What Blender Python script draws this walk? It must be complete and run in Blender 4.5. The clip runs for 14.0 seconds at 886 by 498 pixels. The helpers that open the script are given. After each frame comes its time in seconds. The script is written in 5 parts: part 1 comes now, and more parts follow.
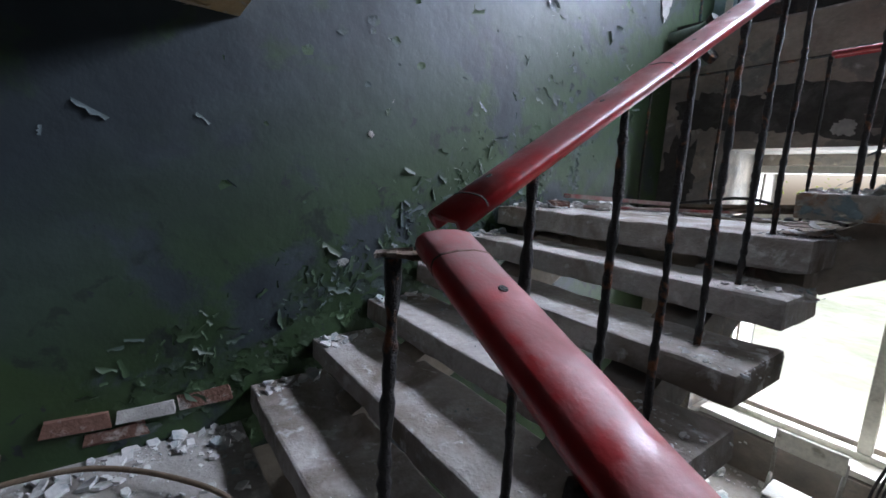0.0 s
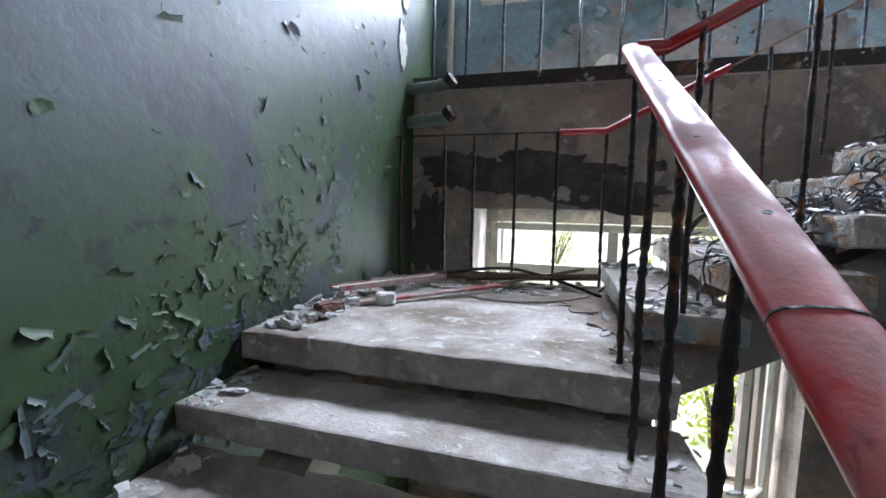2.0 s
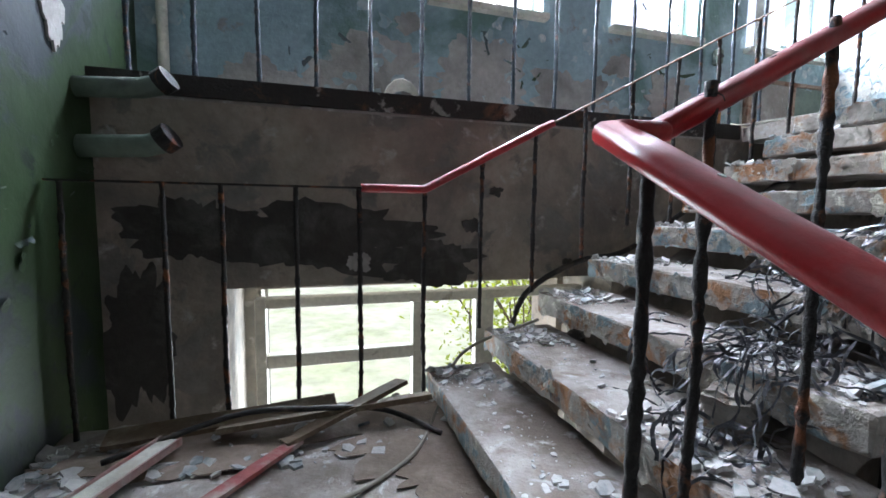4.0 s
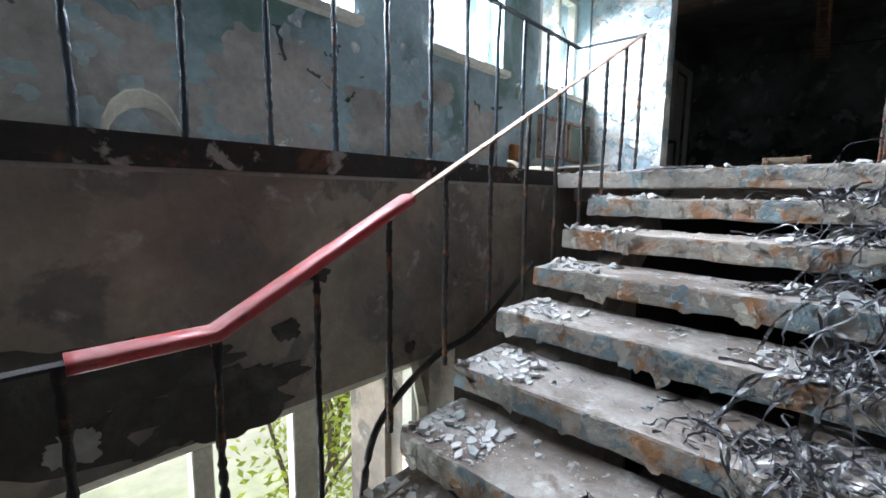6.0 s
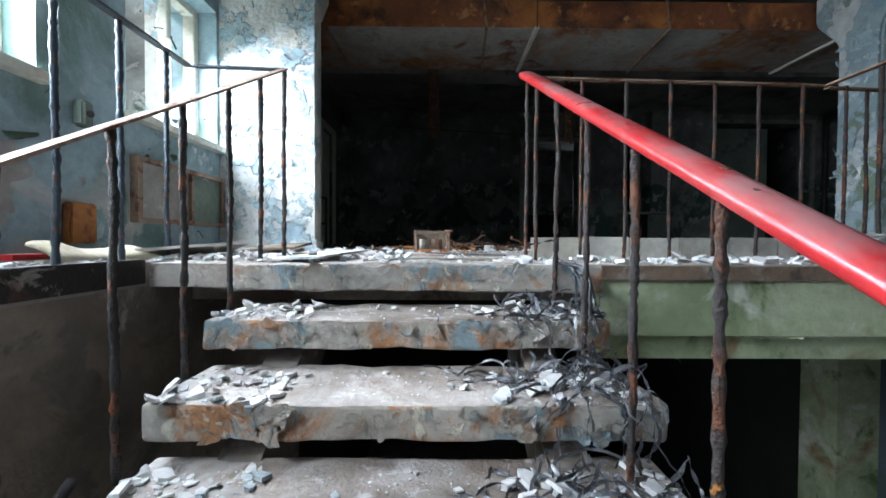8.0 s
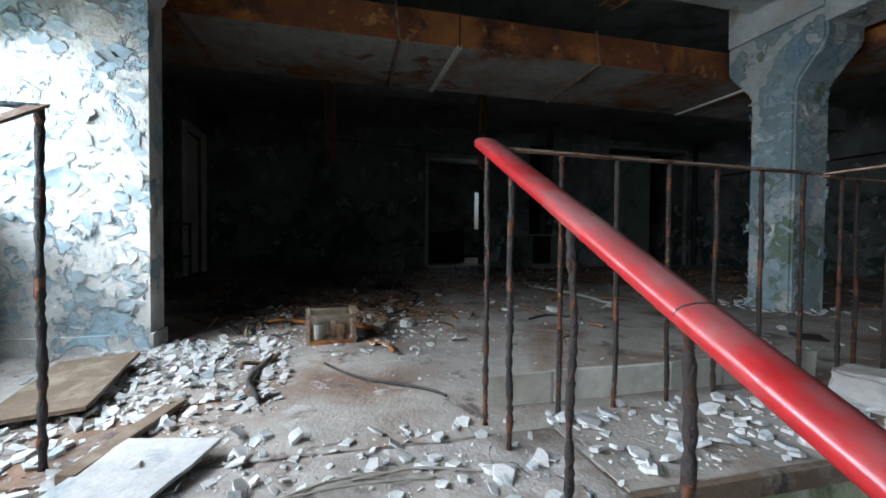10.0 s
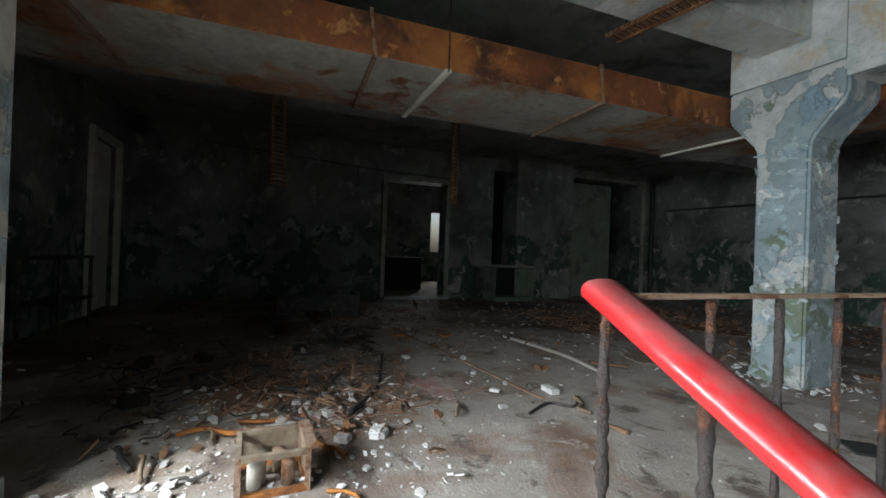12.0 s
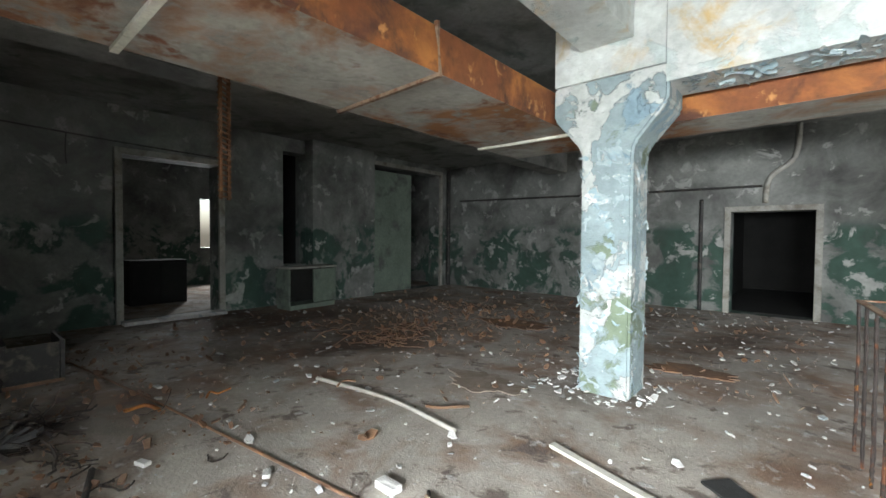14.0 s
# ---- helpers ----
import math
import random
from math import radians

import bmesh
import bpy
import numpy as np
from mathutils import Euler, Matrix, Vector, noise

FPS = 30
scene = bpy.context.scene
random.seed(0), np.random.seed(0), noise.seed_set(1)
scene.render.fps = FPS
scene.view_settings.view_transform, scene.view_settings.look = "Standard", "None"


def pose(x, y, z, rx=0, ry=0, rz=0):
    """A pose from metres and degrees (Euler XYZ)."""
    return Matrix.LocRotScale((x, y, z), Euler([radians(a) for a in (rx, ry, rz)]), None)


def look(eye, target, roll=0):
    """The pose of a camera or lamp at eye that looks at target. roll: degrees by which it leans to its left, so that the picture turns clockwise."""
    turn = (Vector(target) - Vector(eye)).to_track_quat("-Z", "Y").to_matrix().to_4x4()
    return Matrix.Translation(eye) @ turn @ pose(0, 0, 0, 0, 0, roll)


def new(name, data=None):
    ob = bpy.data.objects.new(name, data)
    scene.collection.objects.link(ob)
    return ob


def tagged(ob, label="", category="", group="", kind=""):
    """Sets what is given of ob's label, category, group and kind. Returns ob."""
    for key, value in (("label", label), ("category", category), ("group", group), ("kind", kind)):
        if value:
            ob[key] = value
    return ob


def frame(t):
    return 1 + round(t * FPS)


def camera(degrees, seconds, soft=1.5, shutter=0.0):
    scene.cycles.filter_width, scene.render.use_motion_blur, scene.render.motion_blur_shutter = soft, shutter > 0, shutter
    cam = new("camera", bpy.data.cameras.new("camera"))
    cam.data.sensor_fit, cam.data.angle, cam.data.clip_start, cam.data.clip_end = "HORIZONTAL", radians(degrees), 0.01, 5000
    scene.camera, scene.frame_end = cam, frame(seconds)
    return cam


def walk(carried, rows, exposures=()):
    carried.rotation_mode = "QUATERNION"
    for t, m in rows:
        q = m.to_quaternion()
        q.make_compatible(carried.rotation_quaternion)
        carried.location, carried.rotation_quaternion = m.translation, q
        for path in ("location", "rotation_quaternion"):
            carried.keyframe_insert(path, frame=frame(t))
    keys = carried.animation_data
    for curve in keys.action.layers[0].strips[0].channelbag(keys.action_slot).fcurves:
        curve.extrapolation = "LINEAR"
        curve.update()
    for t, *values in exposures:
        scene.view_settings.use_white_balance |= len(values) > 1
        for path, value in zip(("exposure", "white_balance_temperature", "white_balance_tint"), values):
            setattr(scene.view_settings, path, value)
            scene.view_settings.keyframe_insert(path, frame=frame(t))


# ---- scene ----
cam = camera(92.5, 14.0, soft=1.6)
PATH = [
    (0.0, -0.345, 1.700, 1.158, 54.00, -9.15, -3.15),
    (0.5, -0.503, 1.735, 1.213, 50.05, -8.75, -3.25),
    (1.0, -0.711, 1.847, 1.345, 41.16, -9.48, -2.29),
    (1.5, -0.952, 2.022, 1.426, 28.23, -9.23, -1.71),
    (2.0, -1.109, 2.230, 1.523, 16.25, -5.44, -1.25),
    (2.5, -1.260, 2.504, 1.652, 6.46, -4.87, -0.83),
    (3.0, -1.373, 2.766, 1.725, -3.73, -4.64, -0.88),
    (5.5, -1.370, 3.834, 2.304, -35.01, -7.16, -0.47),
    (6.0, -1.251, 4.016, 2.390, -46.53, -7.28, -0.62),
    (6.5, -1.052, 4.101, 2.465, -58.04, -6.81, -0.48),
    (7.0, -0.760, 4.187, 2.503, -69.34, -5.16, 0.37),
    (7.5, -0.446, 4.276, 2.549, -83.22, -2.75, 0.75),
    (8.0, -0.223, 4.355, 2.647, -90.44, -1.21, -0.31),
    (8.5, -0.007, 4.432, 2.827, -95.63, -1.29, -0.57),
    (11.0, 1.005, 4.390, 3.328, -107.03, -0.85, -0.87),
    (11.5, 1.191, 4.438, 3.433, -108.64, -0.49, -1.45),
    (12.0, 1.369, 4.442, 3.545, -111.53, 0.23, -2.05),
    (12.5, 1.607, 4.345, 3.633, -114.32, 0.44, -2.09),
    (13.0, 1.852, 4.293, 3.714, -119.08, -1.33, -0.77),
    (13.5, 2.151, 4.218, 3.784, -128.21, -4.43, 1.24),
    (14.0, 2.370, 3.952, 3.805, -138.98, -1.56, -0.40),
]
walk(cam, [(t, pose(x, y, z, 90 + pitch, roll, yaw)) for t, x, y, z, yaw, pitch, roll in PATH],
     exposures=[(0.0, 0.5, 5600, 18), (1.0, 0.45, 5600, 18), (2.2, 0.85, 5600, 16), (3.2, 0.65, 5600, 15), (5.5, 0.2, 5800, 13), (7.2, 0.35, 5700, 10), (8.5, -0.3, 5700, 9), (11.0, -0.6, 5850, 9), (11.7, -0.25, 6000, 8), (12.5, 1.4, 6700, 12), (14.0, 2.0, 6500, 9)])

# ---- light ----
world = bpy.data.worlds.new("world")
scene.world = world
world.use_nodes = True
wn = world.node_tree.nodes
sky = wn.new("ShaderNodeTexSky")
sky.sky_type, sky.sun_disc = "NISHITA", False
sky.sun_elevation, sky.sun_rotation = radians(50), radians(20)
sky.air_density, sky.dust_density = 1.0, 4.0
wn["Background"].inputs["Strength"].default_value = 0.15
world.node_tree.links.new(sky.outputs["Color"], wn["Background"].inputs["Color"])


def lamp(name, kind, m, energy, size=(1, 1), color=(1, 1, 1)):
    data = bpy.data.lights.new(name, kind)
    data.energy, data.color = energy, color
    if kind == "AREA":
        data.shape, data.size, data.size_y = "RECTANGLE", *size
    ob = new(name, data)
    ob.matrix_world = m
    return ob


sun = lamp("sun", "SUN", look((-7, 12, 9), (0, 2, 0)), 4.5, color=(1, 0.95, 0.88))
sun.data.angle = radians(12)

# ---- materials ----
def material(name, colour, rough=0.8, layers=(), bump=0.25, grain=60.0, metal=0.0, vary=0.0, stains=0.25, spec=0.4, dust=None, islands=0.0):
    """Procedural surface. layers: (colour, scale, threshold, softness, height) laid over the ground one after the other."""
    m = bpy.data.materials.new(name)
    m.use_nodes = True
    n, l = m.node_tree.nodes, m.node_tree.links
    b = n["Principled BSDF"]
    co = n.new("ShaderNodeTexCoord").outputs["Object"]

    def tex(scale, detail=6.0, rough_=0.6, dist=0.0):
        t = n.new("ShaderNodeTexNoise")
        t.inputs["Scale"].default_value, t.inputs["Detail"].default_value = scale, detail
        t.inputs["Roughness"].default_value, t.inputs["Distortion"].default_value = rough_, dist
        l.new(co, t.inputs["Vector"])
        return t.outputs["Fac"]

    def ramp(fac, a, b_, ca=(0, 0, 0), cb=(1, 1, 1)):
        r = n.new("ShaderNodeValToRGB")
        e = r.color_ramp.elements
        e[0].position, e[0].color = a, (*ca, 1)
        e[1].position, e[1].color = b_, (*cb, 1)
        l.new(fac, r.inputs["Fac"])
        return r.outputs["Color"]

    def mix(fac, a, b_, how="MIX"):
        x = n.new("ShaderNodeMix")
        x.data_type, x.blend_type = "RGBA", how
        for sock, v in ((x.inputs["Factor"], fac), (x.inputs["A"], a), (x.inputs["B"], b_)):
            if isinstance(v, (int, float)):
                sock.default_value = v
            elif isinstance(v, tuple):
                sock.default_value = (*v, 1)
            else:
                l.new(v, sock)
        return x.outputs["Result"]

    def below(top, fade, slope=0.0):
        """One under a painted line at height top (rising with y by slope), nothing above it."""
        xyz = n.new("ShaderNodeSeparateXYZ")
        l.new(co, xyz.inputs[0])
        lift = n.new("ShaderNodeMath")
        lift.operation = "MULTIPLY_ADD"
        l.new(xyz.outputs["Y"], lift.inputs[0])
        lift.inputs[1].default_value = -slope
        l.new(xyz.outputs["Z"], lift.inputs[2])
        r = n.new("ShaderNodeMapRange")
        r.inputs["From Min"].default_value, r.inputs["From Max"].default_value = top + fade, top - fade
        l.new(lift.outputs[0], r.inputs["Value"])
        return r.outputs["Result"]

    col = ramp(tex(2.3, 8), 0.3, 0.7, tuple(c * (1 - stains) for c in colour), tuple(min(1, c * (1 + stains * 0.6)) for c in colour))
    col = mix(0.35, col, ramp(tex(grain * 0.5, 4), 0.3, 0.7, (0.55, 0.55, 0.55), (1.25, 1.25, 1.25)), "MULTIPLY")
    height = ramp(tex(grain, 5), 0.2, 0.8, (0, 0, 0), (0.35, 0.35, 0.35))
    for k, (c, scale, at, soft, high, *dado) in enumerate(layers):
        f = ramp(tex(scale, 9, 0.62, 0.4), at - soft, at + soft)
        if dado:
            f = mix(1.0, f, below(*dado), "MULTIPLY")
        shade = ramp(tex(scale * 3 + k, 5), 0.3, 0.7, tuple(v * 0.75 for v in c), tuple(min(1, v * 1.15) for v in c))
        col = mix(f, col, shade)
        if high:
            height = mix(f, height, (high, high, high), "ADD")
    if vary:
        info = n.new("ShaderNodeObjectInfo").outputs["Random"]
        col = mix(1.0, col, ramp(info, 0.0, 1.0, (1 - vary,) * 3, (1 + vary,) * 3), "MULTIPLY")
    gloss = None
    if islands:
        loose = n.new("ShaderNodeNewGeometry").outputs["Random Per Island"]
        col = mix(1.0, col, ramp(loose, 0.0, 1.0, (1 - islands,) * 3, (1 + islands,) * 3), "MULTIPLY")
    if dust:
        xyz = n.new("ShaderNodeSeparateXYZ")
        l.new(n.new("ShaderNodeNewGeometry").outputs["Normal"], xyz.inputs[0])
        lies = ramp(xyz.outputs["Z"], 0.35, 0.85)
        lies = mix(1.0, lies, ramp(tex(5.0, 8, 0.7), 0.40, 0.66), "MULTIPLY")
        col = mix(lies, col, dust)
        gloss = ramp(lies, 0.0, 0.7, (rough,) * 3, (0.85,) * 3)
    l.new(col, b.inputs["Base Color"])
    if gloss:
        l.new(gloss, b.inputs["Roughness"])
    b.inputs["Roughness"].default_value, b.inputs["Metallic"].default_value = rough, metal
    b.inputs["Specular IOR Level"].default_value = spec
    if bump:
        bm_ = n.new("ShaderNodeBump")
        bm_.inputs["Strength"].default_value, bm_.inputs["Distance"].default_value = bump, 0.02
        l.new(height, bm_.inputs["Height"])
        l.new(bm_.outputs["Normal"], b.inputs["Normal"])
    return m


GREEN_WALL = material("peeling_green_wall", (0.024, 0.032, 0.037), 0.55,
                      [((0.046, 0.058, 0.066), 1.1, 0.55, 0.10, 0), ((0.026, 0.050, 0.017), 1.3, 0.45, 0.025, 0.12, -0.10, 0.45, 0.567), ((0.030, 0.055, 0.017), 0.75, 0.585, 0.03, -0.1),
                       ((0.014, 0.022, 0.016), 6.0, 0.62, 0.03, -0.25, 0.0, 0.5, 0.567), ((0.020, 0.026, 0.027), 8.0, 0.66, 0.015, -0.4), ((0.22, 0.21, 0.18), 3.4, 0.725, 0.010, -0.7)], 0.35, 9, spec=0.4)
BLUE_WALL = material("flaking_blue_wall", (0.29, 0.39, 0.43), 0.6,
                     [((0.13, 0.21, 0.19), 1.3, 0.55, 0.05, 0), ((0.44, 0.43, 0.41), 1.6, 0.57, 0.02, -0.5, 2.95, 0.2), ((0.25, 0.25, 0.24), 5.0, 0.66, 0.03, 0)], 0.5, 50)
FASCIA = material("bare_grey_plaster", (0.35, 0.30, 0.245), 0.9,
                  [((0.17, 0.15, 0.13), 0.9, 0.52, 0.07, 0), ((0.20, 0.185, 0.165), 3.5, 0.56, 0.03, 0.25), ((0.07, 0.065, 0.06), 1.5, 0.66, 0.025, -0.4), ((0.45, 0.43, 0.39), 6.0, 0.66, 0.05, 0)], 0.45, 40)
DIRTY_CONCRETE = material("dusty_concrete", (0.37, 0.345, 0.32), 0.92, [((0.24, 0.21, 0.18), 2.2, 0.58, 0.12, 0), ((0.5, 0.48, 0.45), 9, 0.63, 0.05, 0.2)], 0.5, 70)
TREAD = material("worn_concrete_tread", (0.42, 0.385, 0.355), 0.9, [((0.17, 0.135, 0.105), 2.0, 0.53, 0.09, 0), ((0.5, 0.48, 0.46), 12, 0.62, 0.05, 0.2)], 0.5, 80, vary=0.08)
NOSING = material("flaking_painted_nosing", (0.33, 0.30, 0.26), 0.8,
                  [((0.19, 0.245, 0.26), 6.0, 0.535, 0.02, 0.6), ((0.30, 0.155, 0.075), 6.5, 0.56, 0.05, 0), ((0.45, 0.42, 0.34), 11.0, 0.60, 0.02, 0.3), ((0.36, 0.34, 0.30), 5.0, 0.60, 0.02, 0.4)], 0.7, 60, vary=0.08)
HALL_WALL = material("peeling_hall_wall", (0.23, 0.235, 0.22), 0.85,
                     [((0.09, 0.09, 0.085), 1.3, 0.55, 0.12, 0), ((0.045, 0.085, 0.065), 1.5, 0.50, 0.025, 0.4, 4.05, 0.10), ((0.34, 0.34, 0.32), 3.0, 0.60, 0.02, 0.3), ((0.05, 0.05, 0.045), 0.7, 0.62, 0.10, 0)], 0.5, 40)
HALL_FLOOR = material("dirt_covered_floor", (0.36, 0.325, 0.285), 0.95, [((0.10, 0.07, 0.05), 0.55, 0.55, 0.07, 0), ((0.20, 0.125, 0.085), 1.5, 0.56, 0.09, 0.1), ((0.13, 0.10, 0.085), 5.0, 0.61, 0.04, 0.2), ((0.46, 0.44, 0.42), 7, 0.64, 0.05, 0.2)], 0.6, 60)
CEILING = material("flaking_limewash", (0.26, 0.26, 0.245), 0.9, [((0.12, 0.12, 0.11), 1.4, 0.56, 0.06, 0), ((0.08, 0.10, 0.09), 2.3, 0.66, 0.06, 0)], 0.5, 40)
BEAM = material("blistered_white_beam", (0.56, 0.58, 0.56), 0.8, [((0.46, 0.33, 0.16), 1.6, 0.58, 0.06, 0), ((0.42, 0.47, 0.46), 3.5, 0.58, 0.03, 0.4)], 0.6, 30)
COLUMN = material("flaking_blue_column", (0.27, 0.34, 0.35), 0.75, [((0.17, 0.215, 0.15), 2.2, 0.56, 0.02, 0.4), ((0.46, 0.48, 0.46), 3.0, 0.535, 0.012, 0.7), ((0.20, 0.29, 0.34), 2.6, 0.60, 0.015, 0.3)], 0.8, 35)
PIER = material("curling_white_paint", (0.60, 0.60, 0.56), 0.75, [((0.36, 0.47, 0.52), 4.5, 0.56, 0.02, 0.8), ((0.42, 0.38, 0.30), 2.2, 0.63, 0.06, 0)], 0.9, 30)
RUST_DUCT = material("rusted_sheet_duct", (0.22, 0.075, 0.03), 0.75, [((0.42, 0.16, 0.045), 1.7, 0.54, 0.08, 0), ((0.09, 0.035, 0.022), 2.6, 0.55, 0.06, 0), ((0.50, 0.24, 0.09), 7.0, 0.63, 0.04, 0.2)], 0.3, 50, metal=0.25)
DUCT_BELLY = material("rust_stained_duct_underside", (0.40, 0.385, 0.35), 0.75, [((0.30, 0.135, 0.055), 1.3, 0.52, 0.07, 0), ((0.20, 0.08, 0.04), 2.6, 0.61, 0.04, 0), ((0.30, 0.29, 0.26), 6.0, 0.57, 0.06, 0.2)], 0.3, 50, metal=0.1)
RED = material("worn_red_plastic", (0.36, 0.018, 0.020), 0.30, [((0.32, 0.09, 0.085), 4.0, 0.60, 0.06, 0), ((0.16, 0.012, 0.014), 9.0, 0.66, 0.03, 0.1)], 0.08, 90, spec=0.5, dust=(0.25, 0.125, 0.12))
HALL_BAR = material("rust_flecked_iron", (0.035, 0.027, 0.024), 0.65, [((0.13, 0.050, 0.024), 11.0, 0.555, 0.05, 0.5), ((0.36, 0.15, 0.03), 20.0, 0.655, 0.02, 0.4), ((0.16, 0.15, 0.11), 26.0, 0.70, 0.02, 0.3)], 0.9, 120, metal=0.15)
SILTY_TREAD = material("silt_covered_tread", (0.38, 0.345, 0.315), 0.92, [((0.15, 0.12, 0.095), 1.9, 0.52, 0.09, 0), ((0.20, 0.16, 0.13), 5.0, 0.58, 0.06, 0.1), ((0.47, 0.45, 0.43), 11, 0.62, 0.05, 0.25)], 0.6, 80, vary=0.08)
RUST_BAR = material("scaling_dark_iron", (0.024, 0.021, 0.019), 0.6, [((0.17, 0.06, 0.022), 13.0, 0.585, 0.04, 0.4), ((0.28, 0.25, 0.16), 26.0, 0.74, 0.02, 0.4)], 0.8, 120, metal=0.2)
BLUE_BAR = material("chipped_dark_blue_bar", (0.035, 0.05, 0.065), 0.4, [((0.13, 0.055, 0.025), 14.0, 0.62, 0.04, 0.3)], 0.6, 120, metal=0.2)
RUST_STRIP = material("bare_rusty_strip", (0.30, 0.21, 0.15), 0.7, [((0.16, 0.07, 0.035), 14.0, 0.56, 0.05, 0.3)], 0.4, 120, metal=0.3)
WHITE_WOOD = material("yellowed_window_paint", (0.66, 0.64, 0.55), 0.5, [((0.38, 0.35, 0.28), 7.0, 0.64, 0.04, -0.3)], 0.3, 70)
EDGE = material("dark_tarred_edge", (0.035, 0.03, 0.027), 0.7, [((0.35, 0.33, 0.30), 7.0, 0.63, 0.02, 0.5), ((0.14, 0.07, 0.04), 5.0, 0.6, 0.05, 0)], 0.7, 60)
RUBBLE = material("plaster_chips", (0.55, 0.54, 0.52), 0.9, [((0.28, 0.32, 0.33), 6.0, 0.58, 0.05, 0)], 0.4, 60, vary=0.25)
GROUND = material("overgrown_ground", (0.40, 0.44, 0.25), 0.95, [((0.55, 0.55, 0.42), 0.6, 0.5, 0.15, 0)], 0.4, 8)
LEAF = bpy.data.materials.new("sunlit_leaves")
LEAF.use_nodes = True
ln, ll = LEAF.node_tree.nodes, LEAF.node_tree.links
lt, lm = ln.new("ShaderNodeBsdfTranslucent"), ln.new("ShaderNodeMixShader")
lt.inputs["Color"].default_value, lm.inputs["Fac"].default_value = (0.42, 0.50, 0.05, 1), 0.6
lv, lr = ln.new("ShaderNodeTexNoise"), ln.new("ShaderNodeValToRGB")
lv.inputs["Scale"].default_value = 4.0
lr.color_ramp.elements[0].color, lr.color_ramp.elements[1].color = (0.07, 0.12, 0.02, 1), (0.18, 0.2, 0.04, 1)
ll.new(lv.outputs["Fac"], lr.inputs["Fac"])
ll.new(lr.outputs["Color"], ln["Principled BSDF"].inputs["Base Color"])
ll.new(ln["Principled BSDF"].outputs["BSDF"], lm.inputs[1])
ll.new(lt.outputs["BSDF"], lm.inputs[2])
ll.new(lm.outputs["Shader"], ln["Material Output"].inputs["Surface"])
BARK = material("brown_bark", (0.12, 0.09, 0.06), 0.9, (), 0.4, 60)
# Near-black colour paints the dark of unlit spaces onto walls; some fittings share it.
DARK = material("near_black_gloom_and_fittings", (0.02, 0.02, 0.019), 0.95, (), 0.3, 40)
EDGE_RUST = material("rust_brown_crumbling_edge", (0.16, 0.11, 0.075), 0.9, [((0.30, 0.26, 0.22), 6.0, 0.58, 0.06, 0.4), ((0.07, 0.05, 0.04), 9.0, 0.6, 0.05, -0.3)], 0.8, 50)
OLIVE = material("mossy_beam_plaster", (0.36, 0.40, 0.26), 0.85, [((0.20, 0.24, 0.13), 2.0, 0.52, 0.08, 0), ((0.48, 0.48, 0.40), 3.5, 0.60, 0.04, 0.2), ((0.09, 0.12, 0.045), 4.5, 0.60, 0.05, 0.3), ((0.22, 0.15, 0.08), 3.0, 0.63, 0.05, 0)], 0.5, 40)
GLASS = bpy.data.materials.new("dusty_window_glass")
GLASS.use_nodes = True
gb = GLASS.node_tree.nodes["Principled BSDF"]
gb.inputs["Transmission Weight"].default_value, gb.inputs["Roughness"].default_value, gb.inputs["IOR"].default_value = 1.0, 0.03, 1.45

# ---- builders ----
def box(bm, x0, x1, y0, y1, z0, z1, rough=0.0):
    vs = [bm.verts.new((x, y, z)) for x in (x0, x1) for y in (y0, y1) for z in (z0, z1)]
    if rough:
        for v in vs:
            v.co += Vector((random.uniform(-rough, rough), random.uniform(-rough, rough), random.uniform(-rough, rough)))
    for f in ((0, 1, 3, 2), (4, 6, 7, 5), (0, 4, 5, 1), (2, 3, 7, 6), (0, 2, 6, 4), (1, 5, 7, 3)):
        bm.faces.new([vs[i] for i in f])
    return vs


def link(name, bm, mats, parent=None, smooth=False):
    bmesh.ops.recalc_face_normals(bm, faces=bm.faces)
    me = bpy.data.meshes.new(name)
    bm.to_mesh(me)
    bm.free()
    for m in mats if isinstance(mats, (list, tuple)) else [mats]:
        me.materials.append(m)
    if smooth:
        for p in me.polygons:
            p.use_smooth = True
    ob = new(name, me)
    ob.parent = parent
    return ob


def part(name, bm, mats, parent, label="", smooth=False):
    ob = link(name, bm, mats, parent, smooth)
    return tagged(ob, label) if label else ob


def thing(name, label, category, group="", at=(0, 0, 0)):
    ob = new(name)
    ob.location = at
    ob.empty_display_size = 0.1
    return tagged(ob, label, category, group)


def structure(name, bm, mats, label="", category="wall"):
    return tagged(link(name, bm, mats), label, category, kind="structure")


def block(name, dims, mat, label="", category="wall", **k):
    bm = bmesh.new()
    box(bm, *dims)
    return structure(name, bm, mat, label, category)


def sweep(bm, pts, profile, twist=0.0, jitter=0.0, caps=True):
    """A profile (list of sideways, up pairs) carried along points."""
    rings = []
    for i, p in enumerate(pts):
        p = Vector(p)
        d = (Vector(pts[min(i + 1, len(pts) - 1)]) - Vector(pts[max(i - 1, 0)])).normalized()
        up = Vector((0, 0, 1)) if abs(d.z) < 0.9 else Vector((0, 1, 0))
        side = d.cross(up).normalized()
        up = side.cross(d).normalized()
        j = 1 + random.uniform(-jitter, jitter)
        rings.append([bm.verts.new(p + side * a * j + up * b * j) for a, b in profile])
    n = len(profile)
    for r, s in zip(rings, rings[1:]):
        for i in range(n):
            bm.faces.new((r[i], r[(i + 1) % n], s[(i + 1) % n], s[i]))
    if caps:
        bm.faces.new(rings[0])
        bm.faces.new(rings[-1][::-1])


def ring(r, n=8, squash=1.0):
    return [(r * math.cos(2 * math.pi * i / n), r * squash * math.sin(2 * math.pi * i / n)) for i in range(n)]


